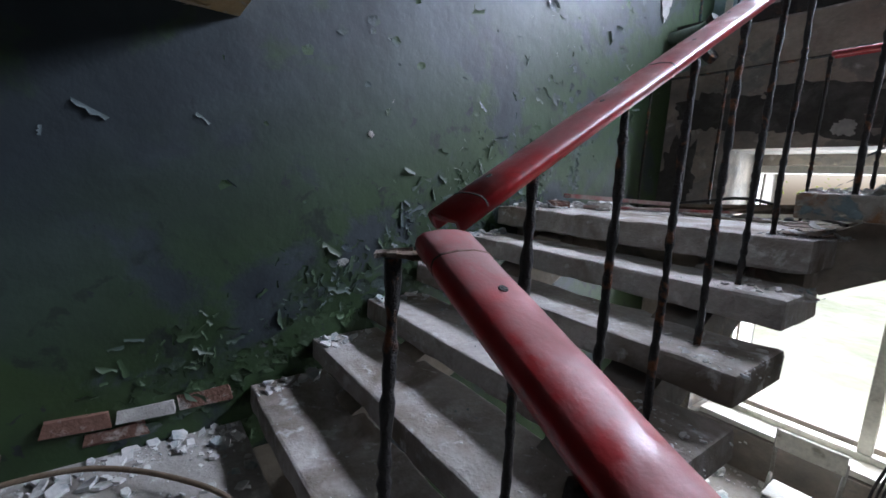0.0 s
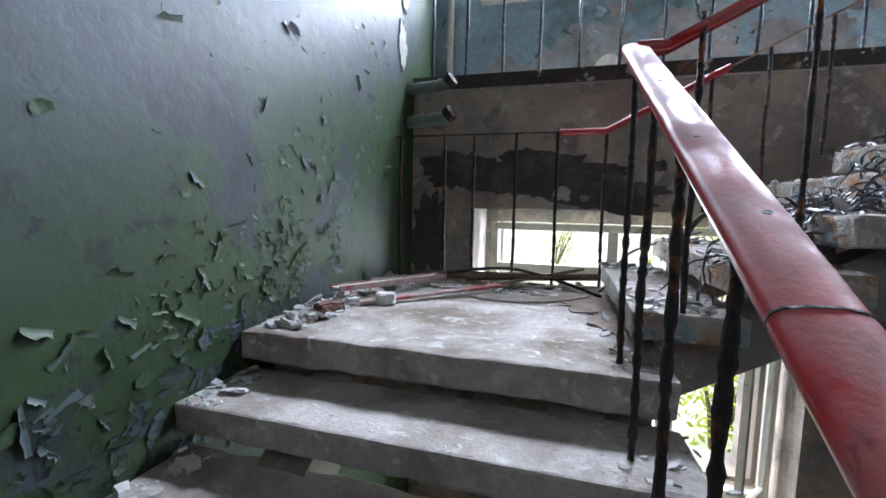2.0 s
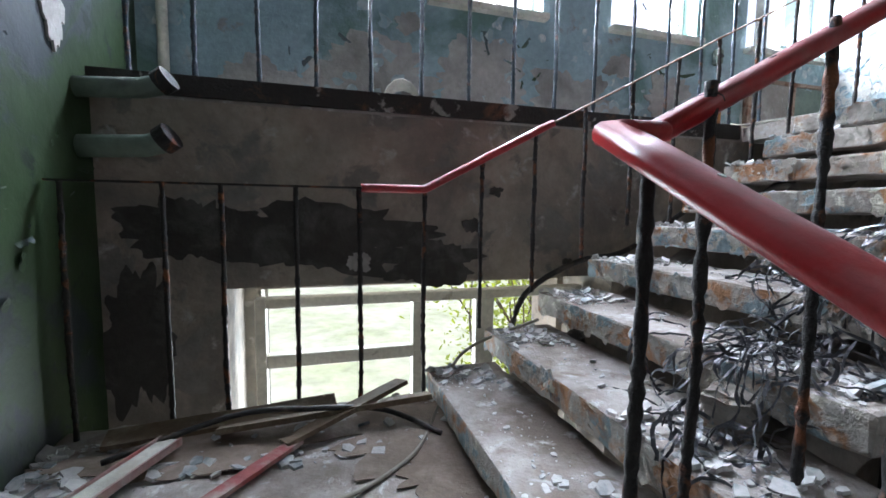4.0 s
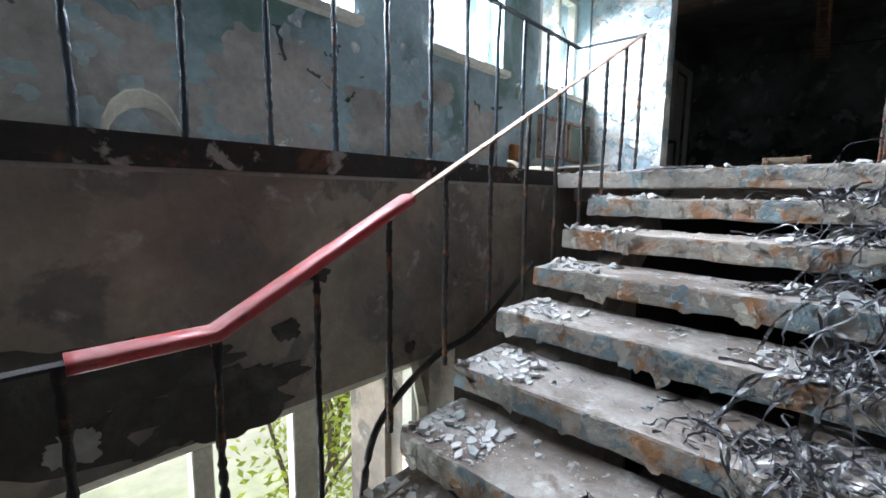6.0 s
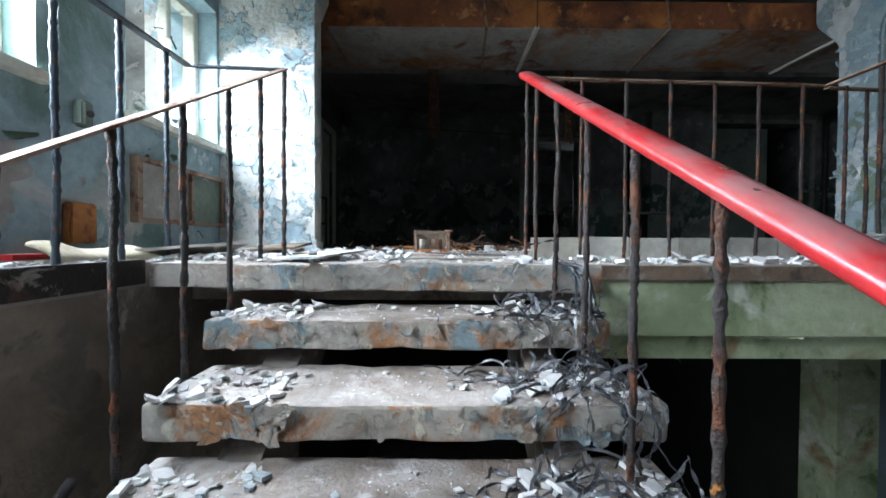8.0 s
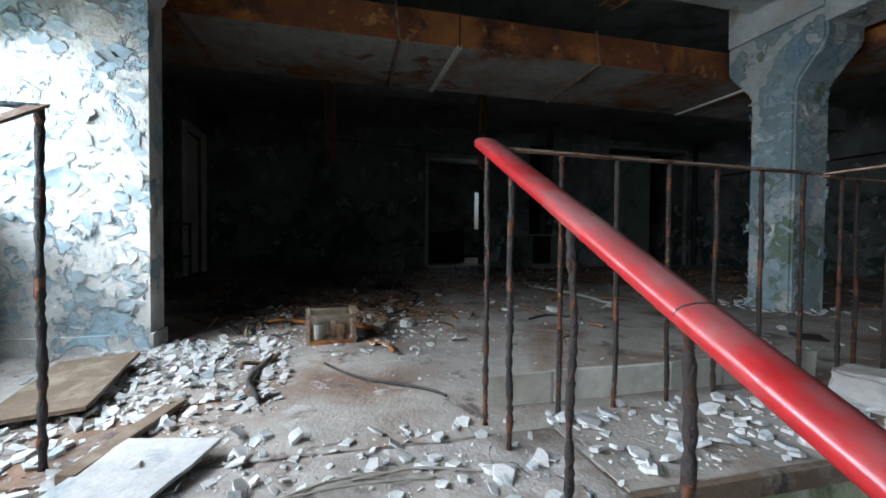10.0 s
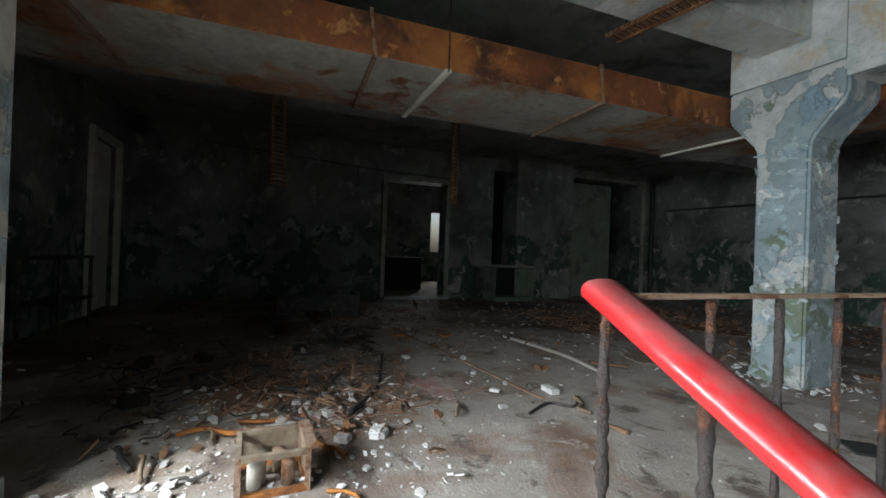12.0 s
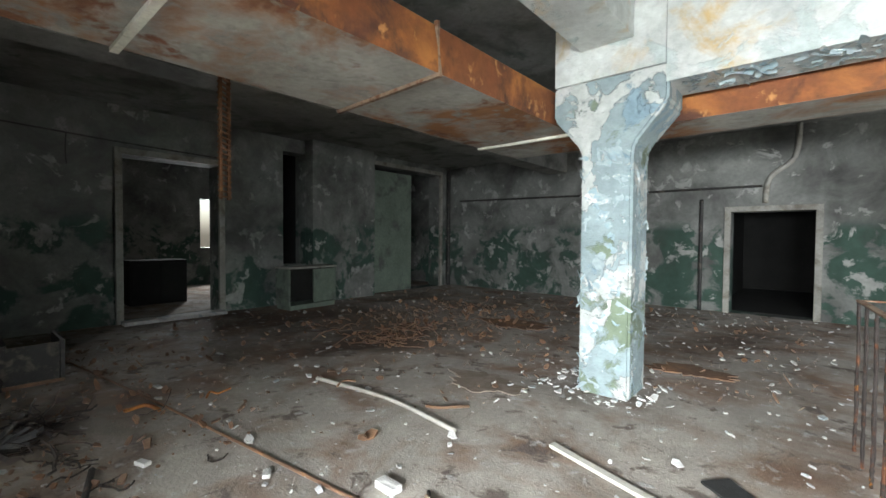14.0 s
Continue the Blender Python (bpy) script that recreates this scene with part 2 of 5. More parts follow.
def wall_x(name, y0, y1, x0, x1, z0, z1, holes, mat, label):
    """A wall along x with rectangular holes (xa, xb, za, zb), built of blocks round them."""
    bm = bmesh.new()
    xs = sorted({x0, x1, *[h[0] for h in holes], *[h[1] for h in holes]})
    for a, b in zip(xs, xs[1:]):
        cuts = sorted((h[2], h[3]) for h in holes if h[0] <= a + 1e-6 and h[1] >= b - 1e-6)
        z = z0
        for za, zb in cuts:
            if za > z:
                box(bm, a, b, y0, y1, z, za)
            z = zb
        if z < z1:
            box(bm, a, b, y0, y1, z, z1)
    bmesh.ops.remove_doubles(bm, verts=bm.verts, dist=1e-5)
    return structure(name, bm, mat, label)


def wall_y(name, x0, x1, y0, y1, z0, z1, holes, mat, label):
    bm = bmesh.new()
    ys = sorted({y0, y1, *[h[0] for h in holes], *[h[1] for h in holes]})
    for a, b in zip(ys, ys[1:]):
        cuts = sorted((h[2], h[3]) for h in holes if h[0] <= a + 1e-6 and h[1] >= b - 1e-6)
        z = z0
        for za, zb in cuts:
            if za > z:
                box(bm, x0, x1, a, b, z, za)
            z = zb
        if z < z1:
            box(bm, x0, x1, a, b, z, z1)
    bmesh.ops.remove_doubles(bm, verts=bm.verts, dist=1e-5)
    return structure(name, bm, mat, label)


RISE, GOING = 0.17, 0.295
FLOOR, LANDING, LOW = 15 * RISE, 6 * RISE, -6 * RISE
CEIL = 5.62

# ---- large structure ----
block("ground", (-60, 60, 6.75, 120, -1.6, -1.4), GROUND, "overgrown grassy ground outside the windows", "ground")
wall_y("wall_west", -2.75, -2.35, -1.5, 6.75, -1.2, CEIL, [], GREEN_WALL, "stair wall with peeling dark green and blue-grey paint")
LW = (-1.72, 0.45, -0.66, 1.42)
wall_x("wall_stair_window", 5.57, 6.15, -2.35, 3.45, -1.2, FLOOR - 0.10, [(-1.82, 0.50, -0.70, 1.53)], FASCIA, "bare grey plaster wall with dark damp patches")
GW = [(-1.90, -1.26), (-0.61, 0.25), (0.845, 1.69), (2.23, 3.22)]
wall_x("wall_gallery", 6.15, 6.55, -2.75, 3.8, FLOOR - 0.10, CEIL, [(a, b, 3.365, 4.45) for a, b in GW], BLUE_WALL, "gallery wall with flaking blue-green paint over plaster")
wall_x("wall_facade_low", 6.15, 6.55, -2.75, 3.8, -1.6, FLOOR - 0.10, [LW], FASCIA, "outer skin of the stair window wall")
bm = bmesh.new()
box(bm, -2.35, 3.45, 5.57, 6.15, FLOOR - 0.10, FLOOR)
structure("floor_gallery", bm, DIRTY_CONCRETE, "narrow dusty gallery floor above the stair window", "floor")
bm = bmesh.new()
box(bm, -2.35, 1.50, 5.545, 5.567, FLOOR - 0.085, FLOOR + 0.012)
structure("trim_gallery_edge", bm, EDGE, "dark flaking edge strip along the gallery floor", "trim")
block("floor_low_landing", (-2.35, 1.6, -1.5, 2.06, -0.16, 0), DIRTY_CONCRETE, "dusty landing floor strewn with paint flakes", "floor")
block("floor_bottom", (-2.35, 8, 2.3, 5.57, LOW - 0.2, LOW), DIRTY_CONCRETE, "debris covered lower landing below the window", "floor")
bm = bmesh.new()
box(bm, 1.87, 9.7, -4.75, 5.57, FLOOR - 0.2, FLOOR)
box(bm, 1.52, 1.87, 5.185, 5.543, FLOOR - 0.1, FLOOR - 0.004)
box(bm, 1.50, 1.87, 2.28, 3.695, FLOOR - 0.058, FLOOR)
box(bm, 1.50, 1.87, -4.75, 2.28, FLOOR - 0.2, FLOOR)
box(bm, 3.45, 9.7, 5.57, 6.7, FLOOR - 0.2, FLOOR)
box(bm, -2.35, 1.50, -1.5, 2.28, FLOOR - 0.2, FLOOR)
structure("floor_hall", bm, HALL_FLOOR, "hall floor under dirt, plaster chips and rust stains", "floor")
block("trim_well_edge", (1.478, 1.60, 2.30, 3.72, FLOOR - 0.06, FLOOR - 0.004), EDGE_RUST, "crumbling rust-brown edge of the hall floor", "trim")
block("beam_well_edge", (1.498, 1.60, 2.28, 3.74, FLOOR - 0.29, FLOOR - 0.06), OLIVE, "mossy plastered edge beam of the hall floor", "beam")
block("beam_well_edge_low", (1.56, 1.85, 2.28, 3.70, FLOOR - 0.40, FLOOR - 0.29), OLIVE, "mossy lower step of the hall edge beam", "beam")
block("beam_low_edge", (-2.35, 1.5, 1.20, 2.09, 1.77, FLOOR - 0.2), BEAM, "crumbling white edge beam above the landing", "beam")
block("ceiling", (-2.75, 10.1, -5.15, 7.1, CEIL, CEIL + 0.25), CEILING, "stained limewashed ceiling slab", "ceiling")
wall_y("wall_far", 9.7, 10.05, -5.1, 7.1, FLOOR - 0.2, CEIL, [(1.13, 2.41, FLOOR, 4.94), (-0.45, 0.0, 3.28, 5.37), (-4.3, -2.04, FLOOR, 5.40)], HALL_WALL, "far hall wall with patchy green and white paint")
wall_x("wall_south", -5.1, -4.75, -2.75, 9.7, FLOOR - 0.2, CEIL, [(2.33, 3.42, FLOOR, 4.27)], HALL_WALL, "stained grey hall wall with a dark doorway")
wall_x("wall_hall_north", 6.7, 7.05, 3.46, 9.7, FLOOR - 0.2, CEIL, [(8.15, 9.05, FLOOR, 4.9)], HALL_WALL, "shadowed hall wall with a white door")
wall_y("pier_stair_head", 3.26, 3.45, 5.38, 6.75, FLOOR, CEIL, [], PIER, "sunlit pier with curling white and blue paint")
bm = bmesh.new()
sweep(bm, [(3.6, 5.385, 0), (3.6, 5.85, 0)], [(-0.149, 4.50), (-0.10, 4.53), (0.12, 4.80), (0.12, 5.615), (-0.149, 5.615)])
structure("trim_pier_capital", bm, PIER, "flaring capital on the hall side of the pier", "trim")
wall_y("wall_west_upper", -2.75, -2.35, -5.1, -1.5, FLOOR - 0.2, CEIL, [(-4.4, -2.2, 3.4, 5.1)], HALL_WALL, "hall end wall with a window opening")
wall_x("wall_low_south", -1.9, -1.5, -2.75, 1.95, -0.2, FLOOR - 0.2, [], GREEN_WALL, "dark green wall behind the landing")
wall_y("wall_low_east", 1.6, 1.95, -1.5, 2.06, -0.2, FLOOR - 0.2, [], GREEN_WALL, "dark green wall beside the landing")
# Added walls, coloured near-black so the space under the hall stays dark.
wall_y("wall_void_east", 7.6, 8.0, 1.0, 5.57, LOW - 0.2, FLOOR - 0.2, [], DARK, "added near-black wall closing the dark space under the hall")
wall_x("wall_void_south", 1.0, 1.3, 1.95, 8.0, LOW - 0.2, FLOOR - 0.2, [], DARK, "added near-black wall closing the dark space under the hall")
wall_x("wall_void_north", 5.57, 5.9, 3.45, 8.0, LOW - 0.2, FLOOR - 0.2, [], DARK, "added near-black wall closing the dark space under the hall")
wall_x("wall_void_step", 2.06, 2.3, -2.35, 1.95, LOW - 0.2, -0.16, [], FASCIA, "plaster face under the landing floor")
block("floor_room_beyond", (10.05, 14.5, -5.1, 7.1, FLOOR - 0.2, FLOOR), HALL_FLOOR, "dusty floor of the room beyond the doors", "floor")
wall_y("wall_room_beyond", 14.2, 14.5, -5.1, 7.1, FLOOR, CEIL, [(-0.58, -0.17, 3.5, 4.75)], HALL_WALL, "far room wall with a small bright window")
wall_x("wall_room_north", 6.8, 7.1, 10.05, 14.2, FLOOR, CEIL, [], HALL_WALL, "side wall of the room beyond")
wall_x("wall_room_south", -5.1, -4.8, 10.05, 14.2, FLOOR, CEIL, [], HALL_WALL, "side wall of the room beyond")
# Added partition; its near-black colour stands in for the unlit room.
wall_x("wall_room_divider", -1.0, -0.8, 10.05, 14.2, FLOOR, CEIL, [], DARK, "added near-black partition in the room beyond")
block("ceiling_room_beyond", (10.1, 14.5, -5.1, 7.1, CEIL, CEIL + 0.2), CEILING, "stained ceiling of the room beyond", "ceiling")
# Added box behind the doorway; its near-black colour stands in for darkness inside.
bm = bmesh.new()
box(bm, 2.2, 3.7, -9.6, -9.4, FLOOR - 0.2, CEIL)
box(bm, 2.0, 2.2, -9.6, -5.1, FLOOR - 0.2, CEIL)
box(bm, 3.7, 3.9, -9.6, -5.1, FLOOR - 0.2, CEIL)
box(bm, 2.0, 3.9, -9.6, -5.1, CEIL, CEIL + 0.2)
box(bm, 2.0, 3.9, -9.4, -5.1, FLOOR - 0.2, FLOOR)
structure("wall_closet", bm, DARK, "added near-black box that keeps the doorway dark", "wall")

# Box added behind the narrow opening, near-black so that it reads as unlit.
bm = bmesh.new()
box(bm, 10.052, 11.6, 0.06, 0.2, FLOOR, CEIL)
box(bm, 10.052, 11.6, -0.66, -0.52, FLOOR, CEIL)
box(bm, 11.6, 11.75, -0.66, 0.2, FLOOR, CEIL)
structure("wall_shaft", bm, DARK, "added near-black box that keeps the narrow opening dark", "wall")

# ---- stairs ----
def stair_block(name, x0, x1, y0, y1, top, parent, painted, thick=0.10):
    bm = bmesh.new()
    nx, ny = max(2, int((x1 - x0) / 0.06)), max(2, int((y1 - y0) / 0.06))
    box(bm, x0, x1, y0, y1, top - thick, top)
    bmesh.ops.bevel(bm, geom=list(bm.edges), offset=0.012, segments=2, affect="EDGES", profile=0.6)
    bmesh.ops.subdivide_edges(bm, edges=[e for e in bm.edges if e.calc_length() > 0.5], cuts=24, use_grid_fill=True)
    for v in bm.verts:
        k = noise.noise(v.co * 7) * 0.010 + noise.noise(v.co * 23) * 0.007
        v.co += v.normal * k
    ob = part(name, bm, [SILTY_TREAD if painted else TREAD, NOSING], parent)
    for p in ob.data.polygons:
        if painted and abs(p.normal.z) < 0.6:
            p.material_index = 1
    return ob


def stringer(parent, a, b, width, depth):
    bm = bmesh.new()
    sweep(bm, [a, b], [(-width / 2, 0), (width / 2, 0), (width / 2, -depth), (-width / 2, -depth)])
    return part("stringer", bm, FASCIA, parent)


lower = thing("stair_flight", "open concrete stair flight with worn dusty treads", "stairs", at=(-1.5, 2.8, 0))
upper = thing("stair_flight", "open concrete stair flight with flaking blue nosings and debris", "stairs", at=(0.3, 4.4, LANDING))


def under(parent, ob):
    ob.matrix_parent_inverse = Matrix.Translation(parent.location).inverted()
    return ob


for k in range(1, 6):
    y = 2.10 + 0.30 * (k - 1)
    under(lower, stair_block("tread", -2.35, -0.73, y, y + 0.36, RISE * k, lower, False))
for x in (-1.95, -1.05):
    under(lower, stringer(lower, (x, 2.12, 0.02), (x, 3.75, LANDING - 0.1), 0.18, 0.2))
for k in range(7, 15):
    x = 1.48 - GOING * (15 - k)
    under(upper, stair_block("tread", x, x + 0.36, 3.76 + random.uniform(-0.03, 0.03), 5.14, RISE * k, upper, True))
for y in (4.0, 4.9):
    under(upper, stringer(upper, (-0.9, y, LANDING - 0.05), (1.5, y, FLOOR - 0.17), 0.12, 0.22))
land = thing("stair_landing", "dusty concrete half landing with debris at its edge", "landing", at=(-1.5, 4.4, LANDING))
under(land, stair_block("slab", -2.35, -0.76, 3.60, 5.24, LANDING, land, False, 0.12))
bm = bmesh.new()
box(bm, -2.3, -0.8, 3.75, 3.95, LANDING - 0.34, LANDING - 0.12)
under(land, part("beam", bm, FASCIA, land))
under(upper, stair_block("tread", 1.47, 1.86, 3.70, 5.18, FLOOR, upper, True, 0.11))

# ---- railings ----
def bar(parent, x, y, z0, z1, r=0.0108, mat=RUST_BAR, lean=(0, 0), lumps=0.26):
    bm = bmesh.new()
    n = 60
    pts = [(x + lean[0] * i / n + 0.006 * noise.noise((x * 9, y * 9, i * 0.06)), y + lean[1] * i / n + 0.006 * noise.noise((x * 9 + 5, y * 9, i * 0.06)), z0 + (z1 - z0) * i / n) for i in range(n + 1)]
    sweep(bm, pts, ring(r, 7), jitter=lumps)
    return under(parent, part("post", bm, mat, parent, smooth=True))


HAND = [(-0.036, -0.014), (-0.028, -0.018), (-0.026, 0.0), (0.026, 0.0), (0.028, -0.018), (0.036, -0.014), (0.041, -0.002), (0.040, 0.008), (0.032, 0.015), (0.012, 0.019), (-0.012, 0.019), (-0.032, 0.015), (-0.040, 0.008), (-0.041, -0.002)]
FLAT = [(-0.018, -0.004), (0.018, -0.004), (0.018, 0.004), (-0.018, 0.004)]


def along(a, b, n):
    a, b = Vector(a), Vector(b)
    return [a.lerp(b, i / n) for i in range(n + 1)]


def rail(parent, name, pts, profile, mat, label, cuts=10):
    bm = bmesh.new()
    line = []
    for a, b in zip(pts, pts[1:]):
        line += along(a, b, cuts)[:-1]
    line.append(Vector(pts[-1]))
    line = [p + Vector((random.uniform(-0.0006, 0.0006), random.uniform(-0.0006, 0.0006), random.uniform(-0.0006, 0.0006))) for p in line]
    sweep(bm, line, profile)
    return under(parent, part(name, bm, mat, parent, label, smooth=profile is HAND))


inner = thing("stair_railing", "iron stair railing with a worn red plastic handrail", "railing", at=(-0.75, 2.0, 0))
K0, K1, K2 = Vector((-0.87, 2.00, 1.045)), Vector((-0.92, 3.80, 2.06)), Vector((1.955, 3.915, 3.49))
grip_low = rail(inner, "handrail", [K0.lerp(K1, 0.05), K1], HAND, RED, "scuffed red plastic handrail", 14)
grip_high = rail(inner, "handrail", [K1, K1 + Vector((0.10, 0.03, 0.01)), K2], HAND, RED, "scuffed red plastic handrail", 14)
for i in range(7):
    y = 2.0 + 0.287 * i
    z = K0.z + (K1.z - K0.z) * (y - K0.y) / (K1.y - K0.y)
    bar(inner, K0.x + (K1.x - K0.x) * (y - K0.y) / (K1.y - K0.y), y, max(0.0, RISE * math.floor((y - 1.8) / 0.3)), z)
for i in range(9):
    x = -0.72 + 0.31 * i
    z = K1.z + (K2.z - K1.z) * (x - K1.x) / (K2.x - K1.x)
    k = min(15, 15 + math.floor((x - 1.48) / GOING))
    bar(inner, x, K1.y + (K2.y - K1.y) * (x - K1.x) / (K2.x - K1.x), RISE * k, z, 0.0108 if x < 0.9 else 0.0098, HALL_BAR if x > 0.5 else RUST_BAR, lumps=0.3)
bar(inner, 1.94, 3.915, FLOOR, 3.485, 0.0098, HALL_BAR, lumps=0.3)
low_rail = thing("landing_railing", "short red handrail beside the landing", "railing", at=(-0.4, 2.0, 0))
grip_side = rail(low_rail, "handrail", [Vector((-0.775, 2.02, 1.08)), Vector((-0.385, 1.965, 0.925)), Vector((0.45, 1.86, 0.55))], HAND, RED, "glossy red plastic handrail", 12)
for x in (-0.50, -0.2, 0.15, 0.40):
    bar(low_rail, x, 1.97 - 0.09 * (x + 0.75), 0, 1.05 - 0.40 * (x + 0.75))

outer = thing("stair_railing", "iron railing on the window side, partly red, partly bare rusty strip", "railing", at=(-0.5, 5.15, LANDING))
O0, O1, O2, O3 = Vector((-2.33, 5.155, 2.035)), Vector((-0.89, 5.155, 2.035)), Vector((-0.245, 5.14, 2.375)), Vector((1.965, 5.15, 3.515))
rail(outer, "rail_strip", [O0, O1.lerp(O0, 0.2)], FLAT, RUST_BAR, "bare dark rail strip", 8)
rail(outer, "handrail", [O1.lerp(O0, 0.2), O1, O2], HAND, RED, "red plastic handrail remnant", 8)
rail(outer, "rail_strip", [O2, O3], FLAT, RUST_STRIP, "bare rusty rail strip", 16)
for x in (-2.29, -1.955, -1.746, -1.456, -1.187):
    bar(outer, x, 5.155, LANDING, 2.035)
for i in range(11):
    x = -0.89 + 0.2845 * i
    z = O1.z + (O3.z - O1.z) * (x - O1.x) / (O3.x - O1.x)
    k = min(15, 15 + math.floor((x - 1.48) / GOING + 0.2))
    bar(outer, x, 5.15, RISE * k if i else LANDING, z)

gallery_rail = thing("gallery_railing", "dark blue iron guard railing on the gallery edge", "railing", at=(0, 5.62, FLOOR))
rail(gallery_rail, "rail_strip", [(-2.34, 5.61, 3.50), (1.90, 5.60, 3.50), (1.965, 5.15, 3.51)], FLAT, BLUE_BAR, "dark rail strip", 10)
for i in range(15):
    bar(gallery_rail, -2.207 + 0.282 * i, 5.61, FLOOR, 3.50, 0.012, BLUE_BAR)

hall_rail = thing("hall_railing", "rusty guard railing round the stair well in the hall", "railing", at=(2.0, 3.0, FLOOR))
rail(hall_rail, "rail_strip", [(1.955, 3.91, 3.475), (2.0, 2.33, 3.465), (-2.3, 2.32, 3.465)], FLAT, RUST_STRIP, "thin rusty rail strip", 12)
for i in range(1, 8):
    bar(hall_rail, 1.955 + 0.006 * i, 3.865 - 0.2335 * i, FLOOR, 3.465, 0.0095, HALL_BAR, lumps=0.2)
for i in range(1, 16):
    bar(hall_rail, 2.0 - 0.27 * i, 2.325, FLOOR, 3.465, 0.0095, HALL_BAR, lumps=0.2)
rail(hall_rail, "rail_strip", [(2.0, 2.33, 3.455), (2.15, 0.46, 3.45), (1.1, 0.36, 3.45)], FLAT, RUST_STRIP, "thin rusty rail strip", 12)
for i in range(1, 9):
    bar(hall_rail, 2.0 + 0.019 * i, 2.33 - 0.2335 * i, FLOOR, 3.45, 0.0095, HALL_BAR, lumps=0.2)
for i in range(1, 4):
    bar(hall_rail, 2.15 - 0.3 * i, 0.46 - 0.03 * i, FLOOR, 3.45, 0.0095, HALL_BAR, lumps=0.2)

# seams and screws of the red handrails
def trimmings(parent, a, b, seams, screws):
    a, b = Vector(a), Vector(b)
    d = (b - a).normalized()
    for t in seams:
        bm = bmesh.new()
        p = a.lerp(b, t)
        sweep(bm, [p - d * 0.0015, p + d * 0.0015], [(x * 1.012, y * 1.012 + 0.0004) for x, y in HAND])
        under(parent, part("seam", bm, EDGE, parent))
    for t in screws:
        bm = bmesh.new()
        p = a.lerp(b, t)
        side = d.cross(Vector((0, 0, 1))).normalized()
        up = side.cross(d)
        q = p + side * random.uniform(-0.012, 0.012)
        sweep(bm, [q + up * 0.016, q + up * 0.0198], ring(0.0055, 8))
        under(parent, part("screw", bm, EDGE, parent, "dark screw head"))


trimmings(grip_low, K0.lerp(K1, 0.05), K1, (0.03, 0.345), (0.06, 0.23, 0.43, 0.56, 0.75, 0.9))
trimmings(grip_high, K1 + Vector((0.10, 0.03, 0.01)), K2, (0.04, 0.36, 0.7), (0.02, 0.1, 0.2, 0.32, 0.45, 0.6, 0.8))
trimmings(grip_side, (-0.775, 2.02, 1.08), (-0.385, 1.965, 0.925), (0.12,), (0.3,))
bm = bmesh.new()
for i in range(5):
    r = random.Random(700 + i)
    sweep(bm, along((-0.90 + 0.025 * i, 1.985 + 0.01 * r.random(), 1.046 + 0.004 * i), (-0.87 + 0.025 * i, 2.03 + 0.02 * r.random(), 1.052 + 0.004 * r.random()), 3), [(-0.016, -0.003), (0.016, -0.003), (0.014, 0.003), (-0.014, 0.003)], jitter=0.25)
under(low_rail, part("torn_plate", bm, EDGE_RUST, low_rail, "torn rusty plate where the handrails met"))

# ---- windows ----
def window(name, x0, x1, z0, z1, y, bars, label, open_part=None, glass=True):
    w = tagged(new(name), label, "window", kind="structure")
    w.location = ((x0 + x1) / 2, y, z0)
    f = 0.06

    def stick(pname, a, b, c, d, dep=0.05):
        bm = bmesh.new()
        box(bm, a, b, y - dep / 2, y + dep / 2, c, d)
        bmesh.ops.bevel(bm, geom=list(bm.edges), offset=0.006, segments=1, affect="EDGES")
        return under(w, part(pname, bm, WHITE_WOOD, w))
    stick("window_frame", x0, x0 + f, z0, z1, 0.09)
    stick("window_frame", x1 - f, x1, z0, z1, 0.09)
    stick("window_frame", x0 + f, x1 - f, z0, z0 + f, 0.088)
    stick("window_frame", x0 + f, x1 - f, z1 - f, z1, 0.088)
    for a, b, c, d in bars:
        stick("glazing_bar", a, b, c, d, 0.07)
    bm = bmesh.new()
    box(bm, x0 - 0.02, x1 + 0.02, y - 0.26, y - 0.046, z0 - 0.03, z0 + 0.012)
    under(w, part("window_sill", bm, WHITE_WOOD, w, "flaking white sill"))
    return w


lw = window("window_1", LW[0], LW[1], LW[2], LW[3], 5.86,
            [(-0.79, -0.71, LW[2] + 0.06, LW[3] - 0.06), (-0.36, -0.23, LW[2] + 0.06, LW[3] - 0.06), (LW[0] + 0.06, -0.79, 1.0, 1.08)],
            "tall stair window with yellowed wooden frame, one sash open")
for i, (a, b) in enumerate(GW):
    window("window_%d" % (i + 2), a, b, 3.365, 4.45, 6.34, [((a + b) / 2 + 0.12, (a + b) / 2 + 0.17, 3.42, 4.39)], "bright white framed gallery window")
    sky_light = lamp("daylight", "AREA", look(((a + b) / 2, 6.5, 3.92), ((a + b) / 2 - 0.1, 5.5, 2.75)), 165 if b < 3 else 115, (0.8, 1.04), (0.92, 0.97, 1.0))
    sky_light.data.spread = radians(155)
lamp("daylight", "AREA", look((-1.16, 6.5, 0.45), (-1.0, 4.0, 0.2)), 80, (1.05, 1.9), (0.95, 1.0, 0.95))
lamp("daylight", "AREA", look((-2.7, -3.3, 4.25), (0, -3.0, 3.6)), 26, (2.0, 1.6), (0.95, 0.98, 1.0))
lamp("daylight", "AREA", look((14.45, -0.38, 4.1), (12, 0.2, 3.6)), 26, (0.4, 1.2), (0.95, 0.98, 1.0))

# ---- hall ----
col = thing("column", "concrete column with flaring capital and flaking blue, green and white paint", "column", at=(3.60, 0.40, FLOOR))
bm = bmesh.new()
levels = [(FLOOR, 0.20), (4.46, 0.20), (4.53, 0.215), (4.80, 0.44), (4.92, 0.44), (5.06, 0.44)]
rings = []
